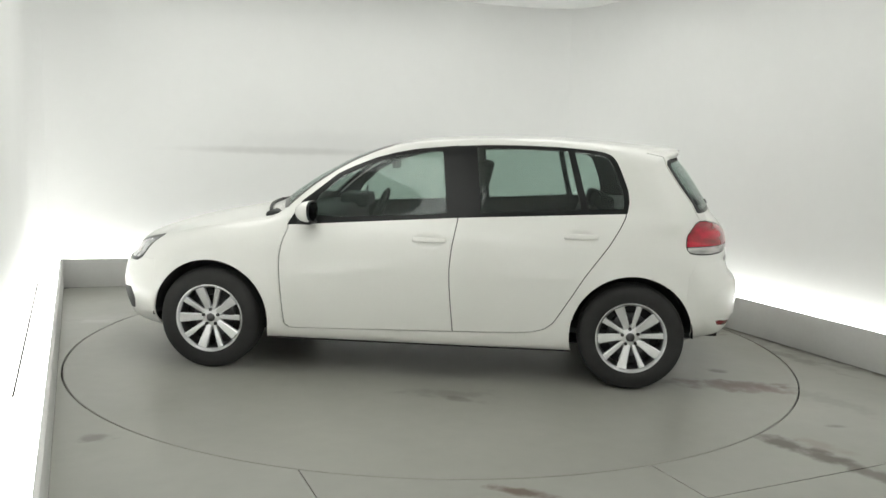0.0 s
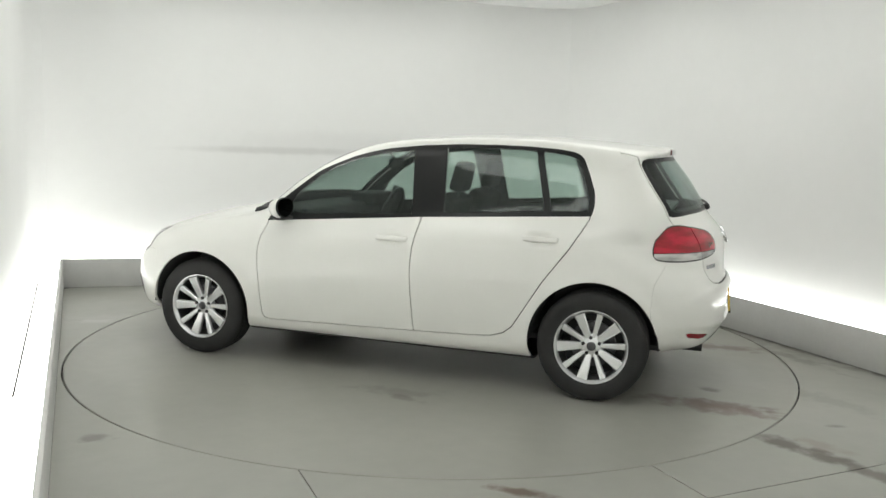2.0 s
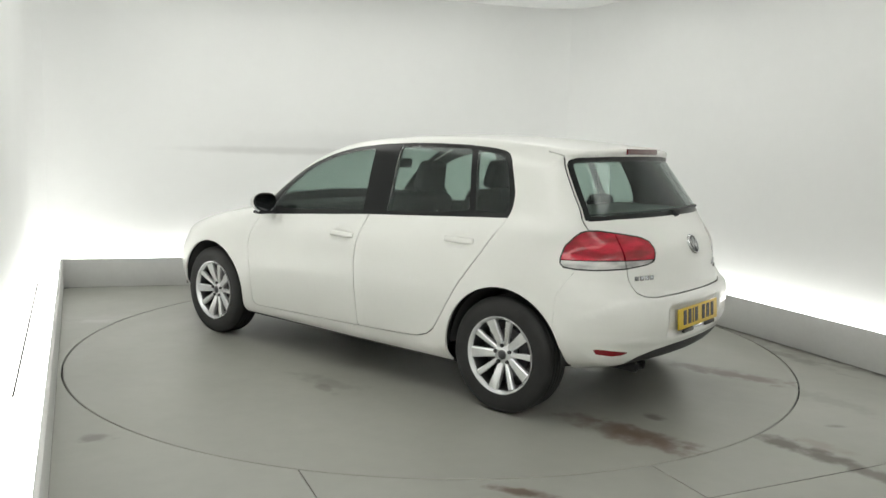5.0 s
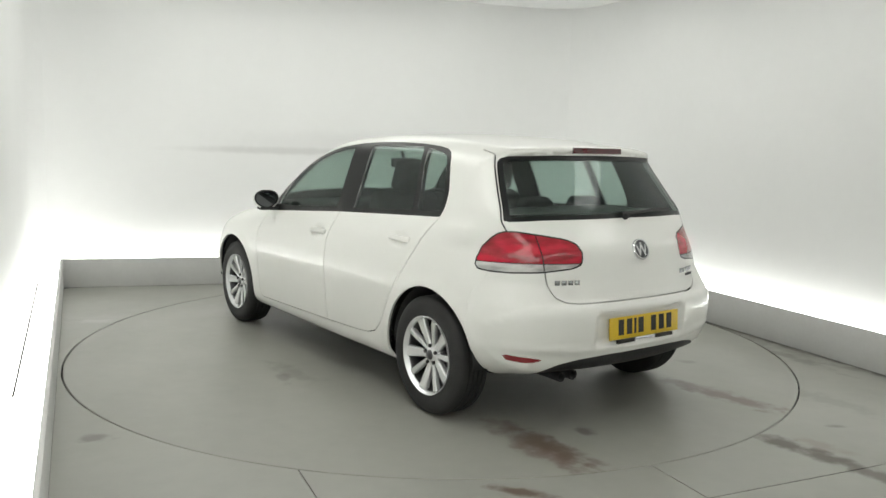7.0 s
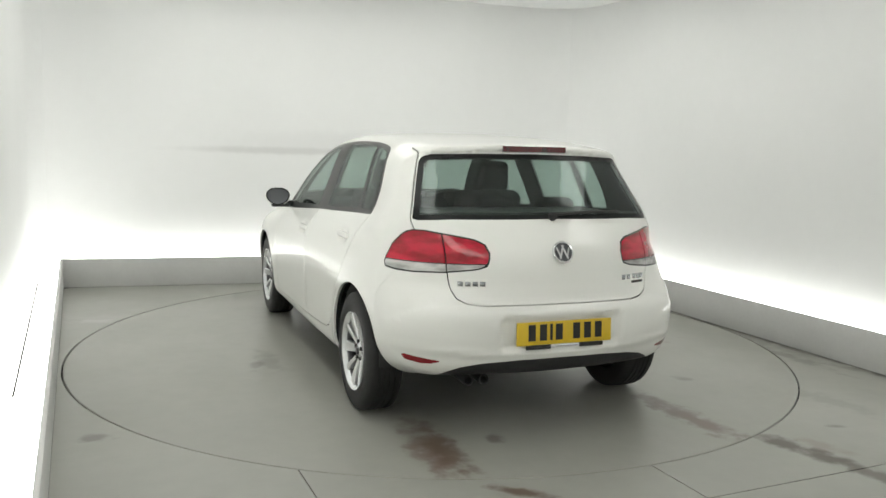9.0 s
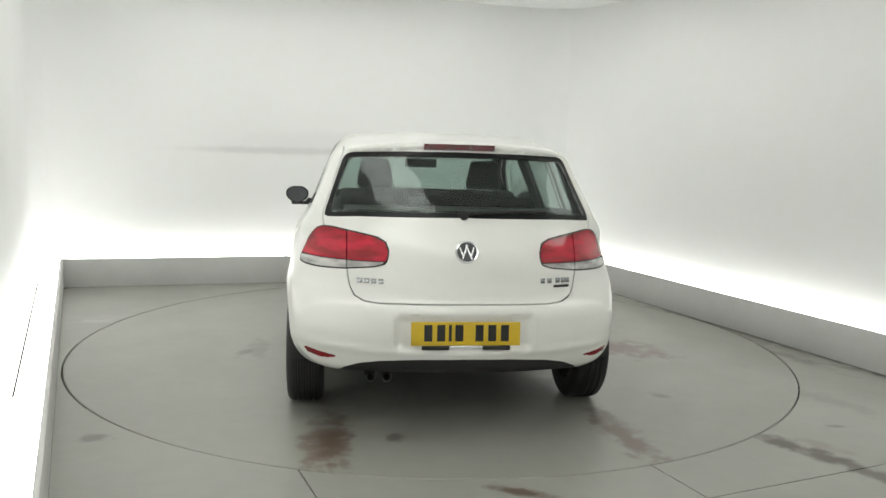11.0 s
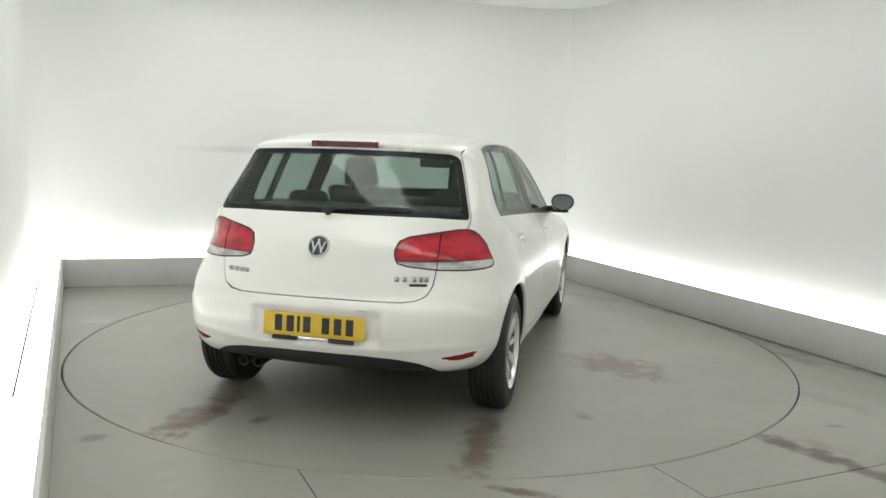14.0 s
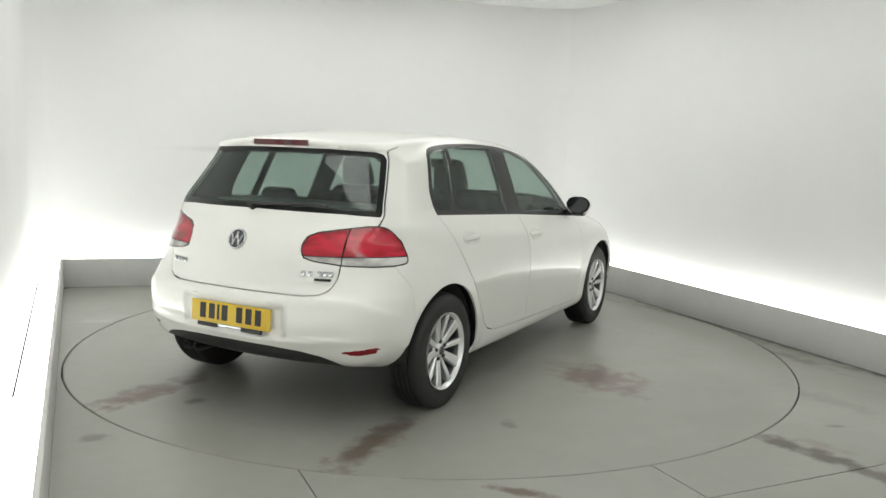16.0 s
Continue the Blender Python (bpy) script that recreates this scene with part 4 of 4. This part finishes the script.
for y in (0.36, -0.36):
    st = make_seat("front_seat", 0.10, y, 0.48, "black cloth front seat with headrest")
    headrest(st, -0.345, y, 1.205, 0.225, 0.19)
bench = make_seat("rear_seat", -0.72, 0.0, 1.24, "black cloth rear bench seat with headrests", 0.54)
for y in (0.40, 0.0, -0.40):
    headrest(bench, -1.135, y, 1.065, 0.25, 0.10)
dash = part("dashboard", cushion(0.42, 1.38, 0.30, pose(0.78, 0, 0.82)), TRIM, car, "dark dashboard")
part("instrument_hood", cushion(0.20, 0.34, 0.10, pose(0.60, -0.36, 0.985), 0.03), TRIM, dash)
sv, sf = lathe([(0.172 + 0.014 * math.cos(a), 0.014 * math.sin(a)) for a in np.linspace(0, 2 * math.pi, 9)], 32)
bm = bmesh.new()
vs = [bm.verts.new(q) for q in sv]
for q in sf:
    bm.faces.new([vs[i] for i in q])
bmesh.ops.remove_doubles(bm, verts=bm.verts[:], dist=1e-5)
SW = pose(0.44, -0.36, 0.90) @ Matrix.Rotation(radians(68), 4, "Y") @ Matrix.Rotation(radians(90), 4, "X")
wheel_rim = part("steering_wheel", put(bm, SW), TRIM, car, "dark steering wheel")
part("steering_hub", put(box(0, 0, 0, 0.32, 0.05, 0.11, 0.02), SW), TRIM, wheel_rim)
part("rear_view_mirror", cushion(0.03, 0.23, 0.065, pose(0.26, 0, 1.262), 0.014), TRIM, car, "dark rear-view mirror")
part("mirror_stalk", rod([(0.27, 0, 1.28), (0.31, 0, 1.34)], 0.012), TRIM, car)
part("parcel_shelf", box(-1.41, 0, 1.052, 0.46, 1.14, 0.02, 0.006), SHELF, car, "dark grey parcel shelf")
part("cabin_floor", box(-0.3, 0, 0.32, 2.7, 1.50, 0.03, 0.005), TRIM, car)
part("bulkhead", box(0.98, 0, 0.60, 0.03, 1.40, 0.56, 0.01), TRIM, car)


# ================= moves =================
def motions():
    times = [0.5 * k for k in range(33)]
    walk(turntable, [(t, pose(TURN_X, TURN_Y, 0, 0, 0, heading(t))) for t in times])
    rows = []
    for t in times:
        a = radians(heading(t))
        x = TURN_X + CAR_X * math.cos(a) - CAR_Y * math.sin(a)
        y = TURN_Y + CAR_X * math.sin(a) + CAR_Y * math.cos(a)
        rows.append((t, pose(x, y, 0.001, 0, 0, heading(t))))
    walk(car, rows)


motions()
